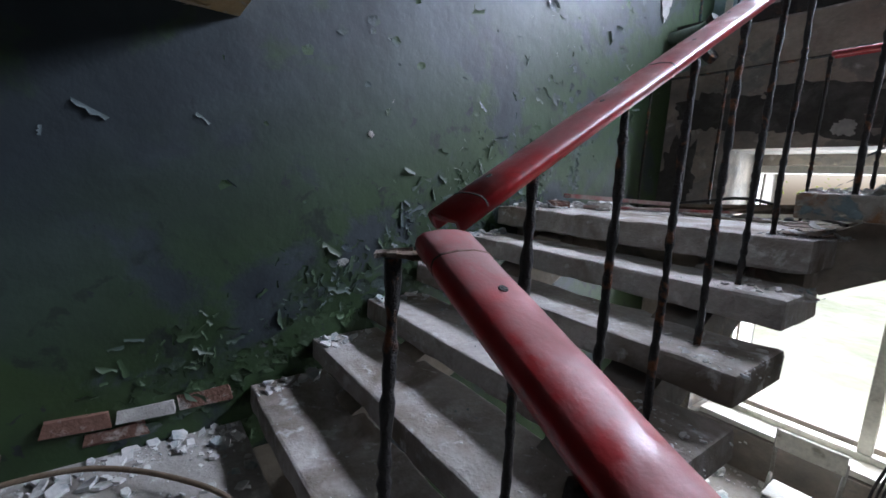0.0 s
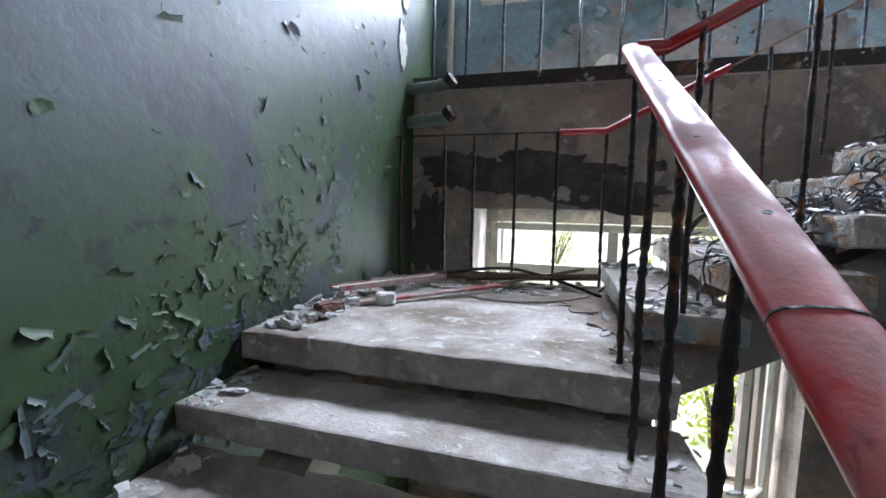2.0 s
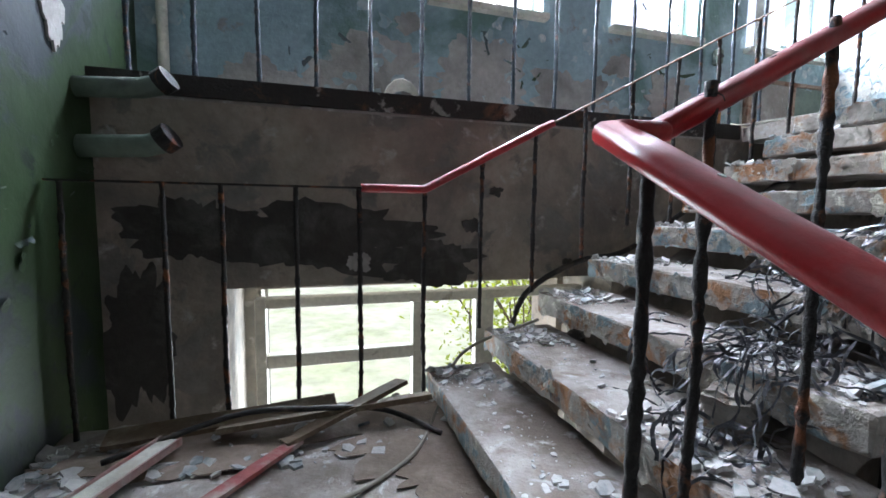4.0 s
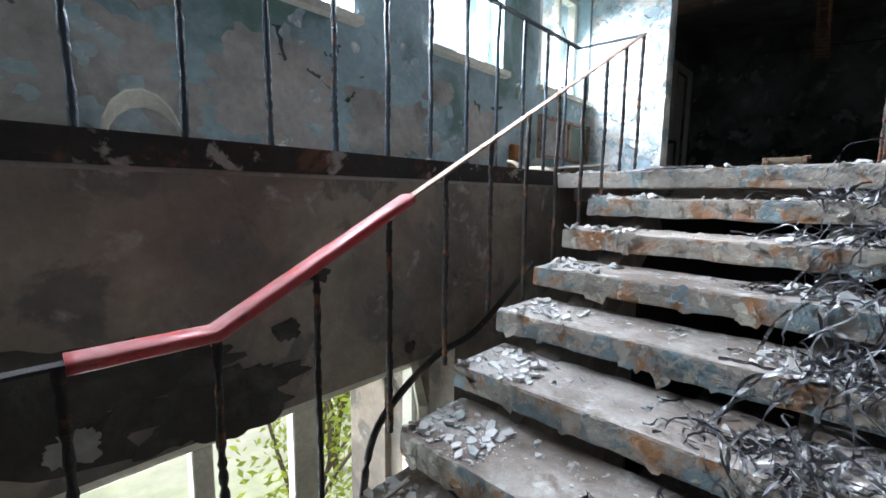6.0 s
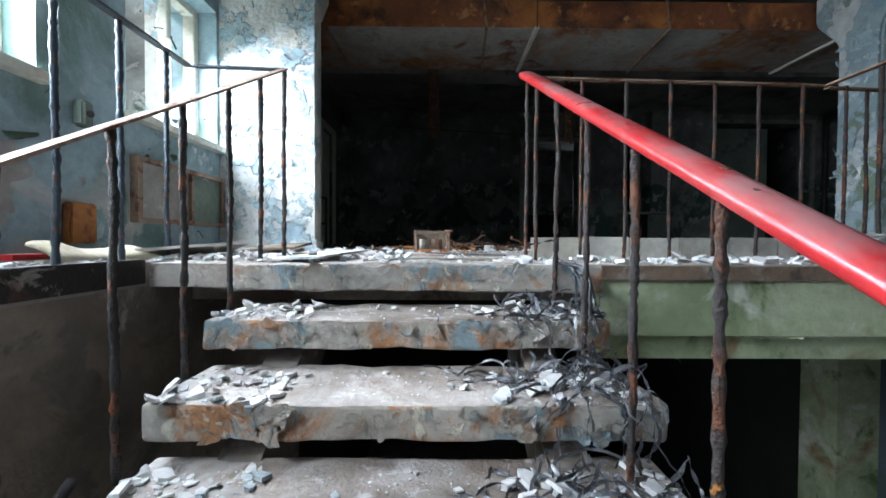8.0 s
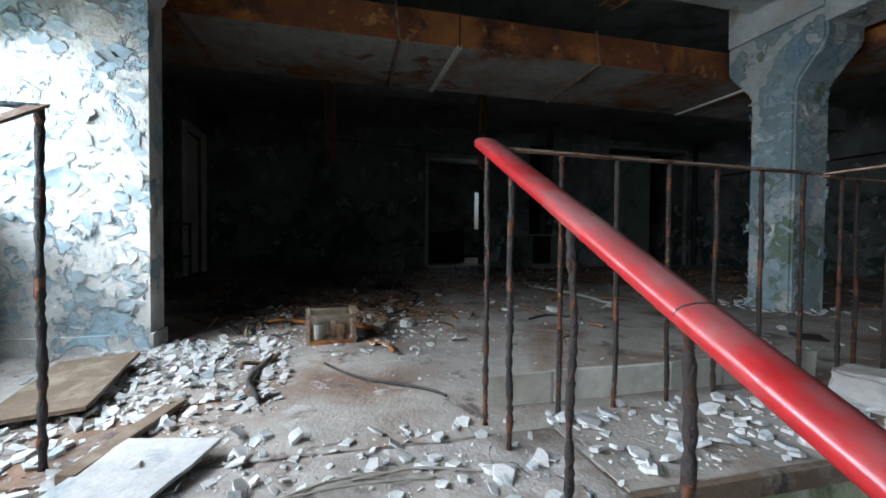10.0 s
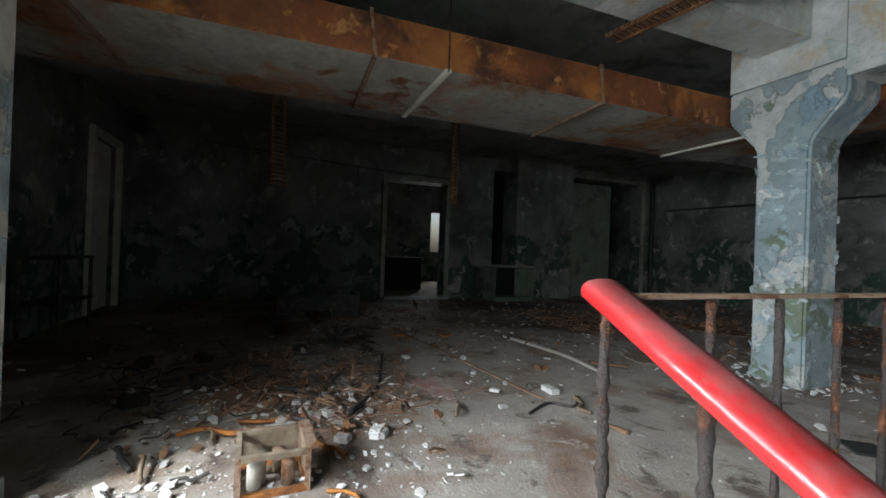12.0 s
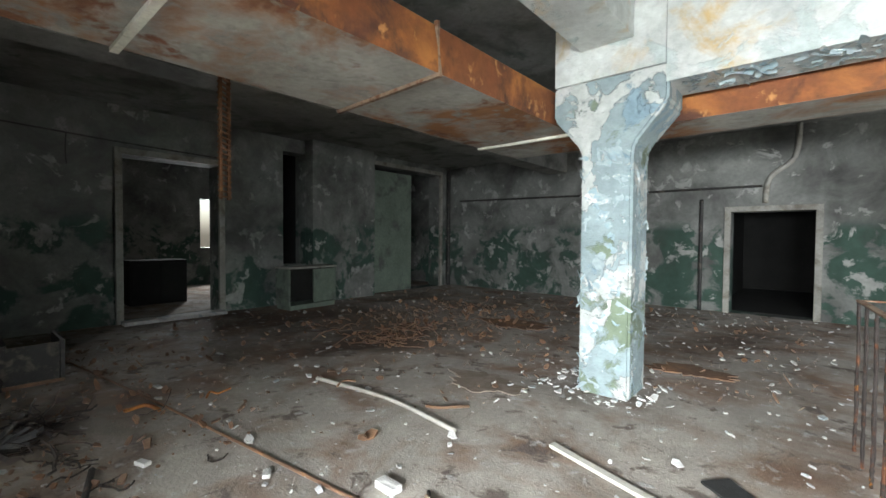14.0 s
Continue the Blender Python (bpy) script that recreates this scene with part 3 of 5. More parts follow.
for z, h in levels:
    rings.append([bm.verts.new((3.60 + a * h, 0.40 + b * (0.20 if h < 0.3 else 0.215), z)) for a, b in ((-1, -1), (1, -1), (1, 1), (-1, 1))])
for r, s in zip(rings, rings[1:]):
    for i in range(4):
        bm.faces.new((r[i], r[(i + 1) % 4], s[(i + 1) % 4], s[i]))
bm.faces.new(rings[-1])
bm.faces.new(rings[0][::-1])
bmesh.ops.bevel(bm, geom=[e for e in bm.edges], offset=0.02, segments=2, affect="EDGES")
under(col, part("shaft", bm, COLUMN, col))
block("beam_hall", (-2.35, 3.18, 0.19, 0.61, 4.93, CEIL), BEAM, "white ceiling beam with blistered paint and rust stains", "beam")
block("beam_hall_cross", (3.40, 3.80, 0.63, 6.7, 5.30, CEIL), BEAM, "white cross beam over the column", "beam")

duct = thing("ventilation_duct", "large rectangular sheet metal duct, rusted orange with a pale belly", "duct", at=(4.6, 3, 4.77))
bm = bmesh.new()
box(bm, 4.05, 5.1, -0.55, 6.6, 4.77, 5.04)
ob = under(duct, part("duct_run", bm, [RUST_DUCT, DUCT_BELLY], duct))
for p in ob.data.polygons:
    if p.normal.z < -0.5:
        p.material_index = 1

block("column_lower", (2.35, 2.62, 1.62, 1.9, LOW, FLOOR - 0.2), OLIVE, "mossy column carrying the hall floor below the well", "column")
for y in (2.07, 3.90, 5.5):
    bm = bmesh.new()
    sweep(bm, [(4.04, y + 0.03, 5.06), (4.035, y, 4.76), (5.11, y - 0.05, 4.755), (5.11, y, 5.06)], [(-0.014, -0.012), (0.014, -0.012), (0.014, 0.012), (-0.014, 0.012)])
    under(duct, part("flange", bm, RUST_STRIP, duct, "rusty angle flange"))
for y in (3.40, 0.22):
    bm = bmesh.new()
    box(bm, 4.02, 5.11, y - 0.02, y + 0.02, 4.745, 4.768)
    under(duct, part("strap", bm, WHITE_WOOD, duct, "pale hanging strap"))
    bm = bmesh.new()
    sweep(bm, [(4.02, y, 4.75), (4.02, y, CEIL)], ring(0.006, 6))
    under(duct, part("hanger_rod", bm, RUST_BAR, duct))
bm = bmesh.new()
box(bm, 0.2, 4.046, -0.55, 0.05, 4.77, 5.04)
ob = under(duct, part("duct_branch", bm, [RUST_DUCT, DUCT_BELLY], duct))
for p in ob.data.polygons:
    if p.normal.z < -0.5:
        p.material_index = 1
bm = bmesh.new()
sweep(bm, [(2.2, -0.25, 5.04), (2.2, -0.25, CEIL)], ring(0.006, 6))
under(duct, part("hanger_rod", bm, RUST_BAR, duct))

# ceiling coffers over the hall
block("beam_hall_slab_edge", (1.9, 3.44, 1.86, 2.16, 5.42, CEIL), BEAM, "white ceiling rib with flaking edge", "beam")
block("beam_far", (6.4, 6.8, -4.75, 6.7, 5.22, CEIL), CEILING, "stained ceiling beam deep in the hall", "beam")
block("beam_bracket", (3.182, 4.03, 0.15, 0.62, 5.062, CEIL), BEAM, "blistered corbel block above the capital", "beam")


# ---- small builders ----
def soup(name, verts, faces, mats, label, category, kind="stuff", parent=None):
    me = bpy.data.meshes.new(name)
    me.from_pydata(verts, [], faces)
    for m in mats if isinstance(mats, list) else [mats]:
        me.materials.append(m)
    ob = new(name, me)
    if parent:
        ob.parent = parent
        return ob
    return tagged(ob, label, category, kind=kind)


def chips(name, areas, label, mat=None, seed=1, tilt=0.25):
    """Flat irregular plaster flakes and crumbs. areas: (x0, x1, y0, y1, z, count, least, most)."""
    rnd = random.Random(seed)
    verts, faces = [], []
    for x0, x1, y0, y1, z, count, lo, hi in areas:
        for _ in range(int(count * 1.7)):
            x, y = rnd.uniform(x0, x1), rnd.uniform(y0, y1)
            r = lo + (hi * 0.8 - lo) * rnd.random() ** 4
            n = rnd.choice((4, 5, 5, 6))
            th = min(0.012, r * rnd.uniform(0.1, 0.5))
            ang = rnd.uniform(0, 6.28)
            tx, ty = rnd.gauss(0, tilt), rnd.gauss(0, tilt)
            low = len(verts)
            ring_ = [(r * rnd.uniform(0.55, 1) * math.cos(ang + 6.283 * i / n), r * rnd.uniform(0.4, 1) * math.sin(ang + 6.283 * i / n)) for i in range(n)]
            lift = max(abs(a * tx + b * ty) for a, b in ring_) * 0.8
            verts += [(x + a, y + b, z + lift + a * tx + b * ty) for a, b in ring_]
            verts += [(x + a * 0.9, y + b * 0.9, z + lift + th + a * tx + b * ty) for a, b in ring_]
            faces.append([low + n + i for i in range(n)])
            faces.append([low + n - 1 - i for i in range(n)])
            faces += [(low + i, low + (i + 1) % n, low + n + (i + 1) % n, low + n + i) for i in range(n)]
    return soup(name, verts, faces, mat or RUBBLE, label, "rubble")


def curls(name, origin, u, v, w, count, dense, size, mat, label, seed=2):
    """Curling paint flakes that stand off a wall: origin + a*u + b*v, out along w. dense(a, b) gives the chance of one."""
    rnd = random.Random(seed)
    o, u, v, w = Vector(origin), Vector(u), Vector(v), Vector(w)
    lu, lv = u.length, v.length
    verts, faces = [], []
    while count > 0:
        a, b = rnd.random(), rnd.random()
        count -= 0.15
        if rnd.random() > dense(a * lu, b * lv):
            continue
        count -= 0.85
        c = o + u * a + v * b
        s = size * (0.35 + 1.3 * rnd.random() ** 2)
        ang = rnd.uniform(0, 6.28)
        d1 = (u.normalized() * math.cos(ang) + v.normalized() * math.sin(ang))
        d2 = (v.normalized() * math.cos(ang) - u.normalized() * math.sin(ang))
        lift, ww = s * rnd.uniform(0.12, 0.55), s * rnd.uniform(0.5, 1.7)
        base = len(verts)
        cols = 6
        reach = [s * rnd.uniform(0.35, 1.1) for _ in range(cols)]
        for i in range(4):
            t = i / 3
            for j in range(cols):
                verts.append(c + d1 * reach[j] * (t - 0.3 * t * t) + d2 * ww * (j / (cols - 1) * 2 - 1) * (1 - 0.12 * t) + w * (0.0015 + lift * reach[j] / s * t * t))
        for i in range(3):
            for j in range(cols - 1):
                k = base + i * cols + j
                faces.append((k, k + 1, k + cols + 1, k + cols))
    ob = soup(name, verts, faces, mat, label, "paint flakes")
    for p in ob.data.polygons:
        p.use_smooth = True
    return ob


def wire(name, pts, r, mat, label, category="cable", n=6, kind=""):
    """A bent round cable through points, smoothed."""
    P = [Vector(p) for p in pts]
    line = []
    for i in range(len(P) - 1):
        p0, p1, p2, p3 = P[max(i - 1, 0)], P[i], P[i + 1], P[min(i + 2, len(P) - 1)]
        for k in range(8):
            t = k / 8
            line.append(0.5 * ((2 * p1) + (p2 - p0) * t + (2 * p0 - 5 * p1 + 4 * p2 - p3) * t * t + (3 * p1 - p0 - 3 * p2 + p3) * t ** 3))
    line.append(P[-1])
    bm = bmesh.new()
    sweep(bm, line, ring(r, n))
    return tagged(link(name, bm, mat, smooth=True), label, category, kind=kind)


def plank(name, a, b, width, thick, mat, label, category, roll=0.0):
    bm = bmesh.new()
    c, s = math.cos(roll), math.sin(roll)
    prof = [(x * c - y * s, x * s + y * c) for x, y in ((-width / 2, 0), (width / 2, 0), (width / 2, thick), (-width / 2, thick))]
    sweep(bm, along(a, b, 6), prof, jitter=0.04)
    bmesh.ops.bevel(bm, geom=[e for e in bm.edges if e.calc_length() > 0.02 and len(e.link_faces) == 2 and e.calc_face_angle(0) > 0.8], offset=min(0.003, thick * 0.2), segments=1, affect="EDGES")
    return tagged(link(name, bm, mat), label, category)


TAPE = material("crumpled_grey_tape", (0.11, 0.112, 0.12), 0.3, [((0.03, 0.03, 0.033), 12, 0.50, 0.08, 0), ((0.32, 0.32, 0.33), 20, 0.64, 0.03, 0)], 0.2, 60, metal=0.25)
CABLE = material("black_cable", (0.03, 0.028, 0.027), 0.6, [((0.12, 0.10, 0.08), 9, 0.6, 0.08, 0)], 0.2, 60)
PALE_CABLE = material("dusty_pale_hose", (0.30, 0.27, 0.22), 0.8, (), 0.2, 60)
BOARD = material("weathered_brown_board", (0.16, 0.115, 0.075), 0.85, [((0.28, 0.24, 0.18), 5, 0.58, 0.08, 0)], 0.5, 60)
PALE_BOARD = material("pale_fibre_board", (0.50, 0.48, 0.42), 0.9, [((0.36, 0.33, 0.27), 3, 0.58, 0.08, 0)], 0.3, 50)
BRICK = material("red_brick_lump", (0.16, 0.085, 0.06), 0.9, [((0.45, 0.40, 0.36), 9, 0.58, 0.06, 0.2)], 0.6, 60)
FLAKE = material("green_paint_flake", (0.070, 0.092, 0.095), 0.5, [((0.035, 0.062, 0.027), 2.2, 0.48, 0.06, 0), ((0.16, 0.175, 0.17), 3.5, 0.66, 0.03, 0)], 0.1, 50)
PALE_FLAKE = material("pale_blue_flake", (0.36, 0.43, 0.45), 0.6, [((0.28, 0.38, 0.42), 5, 0.55, 0.03, 0), ((0.66, 0.66, 0.62), 6, 0.6, 0.03, 0)], 0.1, 50)
LITTER = material("brown_leaf_litter", (0.16, 0.095, 0.06), 0.9, [((0.27, 0.14, 0.07), 4, 0.58, 0.08, 0)], 0.3, 50)
ORANGE_RUST = material("orange_rust", (0.40, 0.16, 0.04), 0.8, [((0.20, 0.07, 0.03), 9, 0.55, 0.06, 0.2)], 0.5, 70, metal=0.15)
DOOR_GREEN = material("dull_green_door", (0.16, 0.20, 0.16), 0.7, [((0.09, 0.10, 0.09), 2.5, 0.58, 0.06, 0)], 0.3, 40)

# ---- paint flakes ----
def wall_density(a, b):
    """More loose paint low beside the flight, and high near the corner."""
    y, z = a - 1.5, b - 1.2
    slope = 0.17 + (y - 2.1) * 0.567
    low = math.exp(-((z - slope - 0.28) / 0.26) ** 2) * (1 if y > 1.6 else 0.15)
    high = 0.5 * math.exp(-((z - 2.35) / 0.45) ** 2) * math.exp(-((y - 3.4) / 1.5) ** 2)
    return min(1, (0.9 * low + high) * (0.35 + noise.noise((y * 2.2, z * 2.2, 1.7))) + 0.02)


curls("peeling_paint", (-2.349, -1.5, -1.2), (0, 8.2, 0), (0, 0, 6.7), (1, 0, 0), 1300, wall_density, 0.024, FLAKE, "curled flakes of green and grey paint on the stair wall", 3)
curls("peeling_paint", (-2.349, 1.5, 0.2), (0, 2.4, 0), (0, 0, 1.5), (1, 0, 0), 420, lambda a, b: 0.9 * math.exp(-((b + 0.2 - 0.45 - (a - 0.6) * 0.567) / 0.16) ** 2), 0.026, FLAKE, "dense curled flakes above the lower treads", 31)
curls("peeling_paint", (3.259, 6.13, FLOOR + 0.08), (0, -0.74, 0), (0, 0, 2.6), (-1, 0, 0), 1100, lambda a, b: 0.25 + noise.noise((a * 4, b * 3, 4)), 0.017, PALE_FLAKE, "curled white and blue paint on the pier", 4)
for o, u, w, sd in (((3.398, 0.20, FLOOR), (0, 0.4, 0), (-1, 0, 0), 5), ((3.40, 0.602, FLOOR), (0.40, 0, 0), (0, 1, 0), 6), ((3.802, 0.20, FLOOR), (0, 0.4, 0), (1, 0, 0), 7)):
    curls("peeling_paint", o, u, (0, 0, 1.95), w, 90, lambda a, b: 0.3 + noise.noise((a * 3, b * 3, 2)), 0.03, PALE_FLAKE, "curled pale flakes on the hall column", sd)
curls("peeling_paint", (-2.3, 6.148, FLOOR), (5.6, 0, 0), (0, 0, 2.2), (0, -1, 0), 110, lambda a, b: 0.2 + noise.noise((a * 1.5, b * 1.5, 9)), 0.035, FLAKE, "curled blue-green flakes on the gallery wall", 8)
curls("peeling_paint", (0.9, 0.61, 4.928), (2.2, 0, 0), (0, -0.4, 0), (0, 0, -1), 420, lambda a, b: 0.6, 0.035, PALE_FLAKE, "hanging white flakes under the beam", 9)

curls("peeling_paint", (-2.34, 2.088, 1.769), (2.2, 0, 0), (0, -0.85, 0), (0, 0, -1), 420, lambda a, b: 0.8, 0.03, BEAM, "crumbling plaster hanging under the beam above the landing", 33)

# ---- lifted paint: scales cupped away from the wall at their edges ----
def scales(name, o, u, v, w, n, density, size, mat, label, seed):
    rnd = random.Random(seed)
    o, u, v, w = Vector(o), Vector(u), Vector(v), Vector(w)
    un, vn = u.normalized(), v.normalized()
    verts, faces = [], []
    for _ in range(n):
        a, b = rnd.random(), rnd.random()
        if rnd.random() > density(a * u.length, b * v.length):
            continue
        c = o + u * a + v * b
        r = size * rnd.uniform(0.35, 1.3) * (1.7 if rnd.random() < 0.12 else 1)
        turn, lift = rnd.uniform(0, 6.283), r * rnd.uniform(0.12, 0.45)
        if rnd.random() < 0.6:
            turn = rnd.gauss(1.57, 0.6)
        base = len(verts)
        verts.append(c + w * 0.002)
        for ringed, k in ((1, 0.55), (2, 1.0)):
            for j in range(9):
                t = 6.283 * j / 9
                rr = r * k * (1 + 0.9 * noise.noise((math.cos(t) * 2 + c.y * 31, math.sin(t) * 2 + c.z * 29, c.x * 17)))
                up = max(0.0, math.cos(t - turn)) * lift * k * k
                verts.append(c + un * rr * 1.15 * math.cos(t) + vn * rr * math.sin(t) + w * (0.0022 + up))
        for j in range(9):
            j2 = (j + 1) % 9
            faces.append((base, base + 1 + j, base + 1 + j2))
            faces.append((base + 1 + j, base + 10 + j, base + 10 + j2, base + 1 + j2))
    return soup(name, verts, faces, mat, label, "peeling paint")


def dado_density(a, b):
    y, z = a + 1.4, b + 0.15
    line = 0.17 + (y - 2.1) * 0.567
    return min(1.0, max(0.0, 1.6 * math.exp(-((z - line - 0.22) / 0.24) ** 2) * (0.45 + 1.1 * noise.noise((y * 3.1, z * 3.1, 5.5)))))


def upper_density(a, b):
    y, z = a + 1.2, b + 0.9
    near = math.exp(-((y - 4.1) / 1.25) ** 2)
    return min(1.0, max(0.0, near * (0.22 + 0.9 * noise.noise((y * 2.3, z * 2.3, 8.5)))))


SCALE = material("lifted_wall_paint", (0.052, 0.068, 0.075), 0.55, [((0.034, 0.060, 0.024), 1.7, 0.47, 0.06, 0), ((0.12, 0.135, 0.13), 3.5, 0.66, 0.03, 0)], 0.15, 50, islands=0.35)
scales("lifted_paint", (-2.349, 1.4, -0.15), (0, 3.0, 0), (0, 0, 2.0), (1, 0, 0), 4200, dado_density, 0.022, SCALE, "lifted scales of green paint above the lower treads", 51)
scales("lifted_paint", (-2.349, 1.2, 0.9), (0, 4.3, 0), (0, 0, 2.6), (1, 0, 0), 1800, upper_density, 0.021, SCALE, "lifted scales of grey green paint on the stair wall", 52)
scales("lifted_paint", (3.257, 6.12, FLOOR + 0.1), (0, -0.72, 0), (0, 0, 2.6), (-1, 0, 0), 420, lambda a, b: 0.35 + noise.noise((a * 4, b * 3, 3)), 0.028, PALE_FLAKE, "lifted pale scales on the pier", 53)
scales("lifted_paint", (-2.3, 6.147, FLOOR + 0.05), (5.6, 0, 0), (0, 0, 0.8), (0, -1, 0), 420, lambda a, b: 0.2 + noise.noise((a * 2, b * 2.5, 6)), 0.035, PALE_FLAKE, "lifted pale blue scales low on the gallery wall", 54)
for o, u, w, sd in (((3.398, 0.21, FLOOR + 0.2), (0, 0.38, 0), (-1, 0, 0), 55), ((3.41, 0.602, FLOOR + 0.2), (0.38, 0, 0), (0, 1, 0), 56)):
    scales("lifted_paint", o, u, (0, 0, 1.8), w, 150, lambda a, b: 0.35 + noise.noise((a * 3, b * 2.4, 12)), 0.024, PALE_FLAKE, "lifted pale scales on the hall column", sd)
for k in range(8, 16):
    x = 1.48 - GOING * (15 - k) - 0.012
    scales("lifted_paint", (x, 3.80, RISE * k - 0.09), (0, 1.3, 0), (0, 0, 0.085), (-1, 0, 0), 46, lambda a, b: 0.7, 0.020, NOSING, "lifted scales of paint along a stair nosing", 60 + k)

# ---- bare patches where the finish has come away ----
def patch(name, c, u, v, w, ru, rv, mat, label, seed, proud=0.004):
    """An irregular island of other plaster, a few millimetres proud of its wall."""
    c, u, v, w = Vector(c), Vector(u), Vector(v), Vector(w)
    verts = [c + w * (proud + 0.002)]
    n = 90
    for i in range(n):
        a = 2 * math.pi * i / n
        k = 1 + 0.55 * noise.noise((math.cos(a) * 1.6 + seed * 7.3, math.sin(a) * 1.6, seed)) + 0.28 * noise.noise((math.cos(a) * 6 + seed, math.sin(a) * 6, seed * 3.1)) + 0.1 * noise.noise((math.cos(a) * 22, math.sin(a) * 22, seed))
        verts.append(c + u * ru * k * math.cos(a) + v * rv * k * math.sin(a) + w * proud)
    faces = [(0, 1 + i, 1 + (i + 1) % n) for i in range(n)]
    low = len(verts)
    verts += [p - w * (proud - 0.001) for p in verts[1:]]
    faces += [(1 + i, low + i, low + (i + 1) % n, 1 + (i + 1) % n) for i in range(n)]
    return soup(name, verts, faces, mat, label, "wall patch", "structure")


DAMP = material("dark_damp_plaster", (0.055, 0.05, 0.045), 0.9, [((0.10, 0.095, 0.085), 5, 0.58, 0.08, 0.2)], 0.6, 40)
BARE = material("bare_pale_plaster", (0.40, 0.38, 0.355), 0.92, [((0.24, 0.23, 0.21), 3, 0.56, 0.1, 0)], 0.5, 40)
X, Z, IN = (1, 0, 0), (0, 0, 1), (0, -1, 0)
for i, (x, z, a, h, m) in enumerate(((-1.35, 1.78, 0.55, 0.17, DAMP), (-1.95, 1.85, 0.3, 0.16, DAMP), (-0.75, 1.66, 0.3, 0.13, DAMP), (-2.2, 1.3, 0.16, 0.35, DAMP), (-0.5, 1.86, 0.05, 0.04, DAMP), (-1.15, 1.66, 0.06, 0.05, BARE), (-0.35, 2.06, 0.04, 0.03, DAMP), (0.15, 1.62, 0.03, 0.03, DAMP))):
    patch("wall_patch", (x, 5.57, z), X, Z, IN, a, h, m, "dark damp patch on the bare plaster" if m is DAMP else "pale plaster spot", 20 + i, 0.003 + 0.0015 * i)
for i, (x, z, a, h) in enumerate(((-1.0, 2.78, 0.45, 0.26), (-0.2, 2.85, 0.32, 0.28), (0.55, 2.8, 0.35, 0.22), (-1.7, 2.72, 0.25, 0.14), (1.4, 2.88, 0.2, 0.2), (-0.75, 3.2, 0.09, 0.07), (0.95, 3.1, 0.12, 0.1))):
    patch("wall_patch", (x, 6.15, z), X, Z, IN, a, h, BARE, "bare plaster where the blue paint has fallen", 40 + i, 0.003 + 0.0015 * i)
for i, (y, z, a, h) in enumerate(((2.55, 0.72, 0.028, 0.022), (1.95, 0.16, 0.07, 0.03), (2.45, 2.75, 0.3, 0.14), (3.2, 2.9, 0.35, 0.2), (2.69, 1.37, 0.014, 0.015), (5.3, 2.75, 0.07, 0.16), (5.35, 3.2, 0.06, 0.25))):
    patch("wall_patch", (-2.35, y, z), (0, 1, 0), Z, (1, 0, 0), a, h, BARE, "bare plaster showing through the green paint", 60 + i, 0.003 + 0.0015 * i)
foot = tagged(new("wall_foot_masonry"), "strip of bare crumbling brick at the wall foot", "wall patch", kind="structure")
rb = random.Random(8)
for row in range(2):
    for i in range(9):
        if rb.random() < 0.42:
            continue
        bm = bmesh.new()
        y = 0.0 + 0.215 * i + 0.1 * row
        box(bm, -2.349, -2.336 + rb.uniform(0, 0.008), y, y + 0.2, 0.06 + 0.075 * row, 0.115 + 0.075 * row, 0.012)
        part("brick", bm, BRICK if rb.random() < 0.7 else BARE, foot)

# ---- rubble ----
area = [(-2.33, -2.2, 2.1 + 0.3 * (k - 1), 2.1 + 0.3 * k, RISE * k, 34, 0.006, 0.05) for k in range(1, 6)]
area += [(-2.3, -0.7, 2.1 + 0.3 * (k - 1), 2.1 + 0.3 * k, RISE * k, 45, 0.003, 0.014) for k in range(1, 6)]
area += [(-1.0, -0.68, 2.1 + 0.3 * (k - 1), 2.1 + 0.3 * k, RISE * k, 30, 0.004, 0.03) for k in range(3, 6)]
chips("plaster_rubble", area, "white plaster crumbs along the lower treads", seed=11)
chips("plaster_rubble", [(-2.34, -2.12, 3.65, 5.1, LANDING, 190, 0.008, 0.07), (-2.2, -0.7, 4.75, 5.2, LANDING, 160, 0.006, 0.06), (-2.3, -0.7, 3.65, 5.1, LANDING, 160, 0.003, 0.012), (-0.95, -0.7, 3.65, 4.7, LANDING, 130, 0.004, 0.04)],
      "plaster chunks and crumbs on the half landing", seed=12)
area = []
for k in range(7, 15):
    x = 1.48 - GOING * (15 - k)
    area += [(x, x + 0.28, 3.78, 4.2, RISE * k, 75, 0.005, 0.055), (x + 0.1, x + 0.28, 4.2, 5.1, RISE * k, 30, 0.004, 0.03), (x, x + 0.28, 4.8, 5.12, RISE * k, 110, 0.004, 0.045), (x, x + 0.28, 3.8, 5.1, RISE * k, 60, 0.002, 0.010)]
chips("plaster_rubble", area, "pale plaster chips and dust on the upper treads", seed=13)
chips("plaster_rubble", [(1.6, 3.4, 4.6, 5.6, FLOOR, 1000, 0.005, 0.05), (2.2, 3.4, 4.9, 5.6, FLOOR, 500, 0.006, 0.05), (1.5, 2.0, 3.8, 4.6, FLOOR, 120, 0.005, 0.05), (1.52, 1.98, 2.3, 3.7, FLOOR, 230, 0.006, 0.06), (2.2, 5.0, 2.5, 5.2, FLOOR, 300, 0.003, 0.022), (2.9, 4.6, 3.6, 5.0, FLOOR, 200, 0.008, 0.06), (3.25, 4.15, -0.0, 0.8, FLOOR, 150, 0.006, 0.06)],
      "paint chips and plaster strewn over the hall floor", seed=14)
chips("plaster_rubble", [(4.0, 9.5, -4.5, 6.4, FLOOR, 560, 0.005, 0.06), (1.9, 4.5, -4.5, 2.2, FLOOR, 330, 0.004, 0.05)], "scattered chips in the dark of the hall", seed=15)
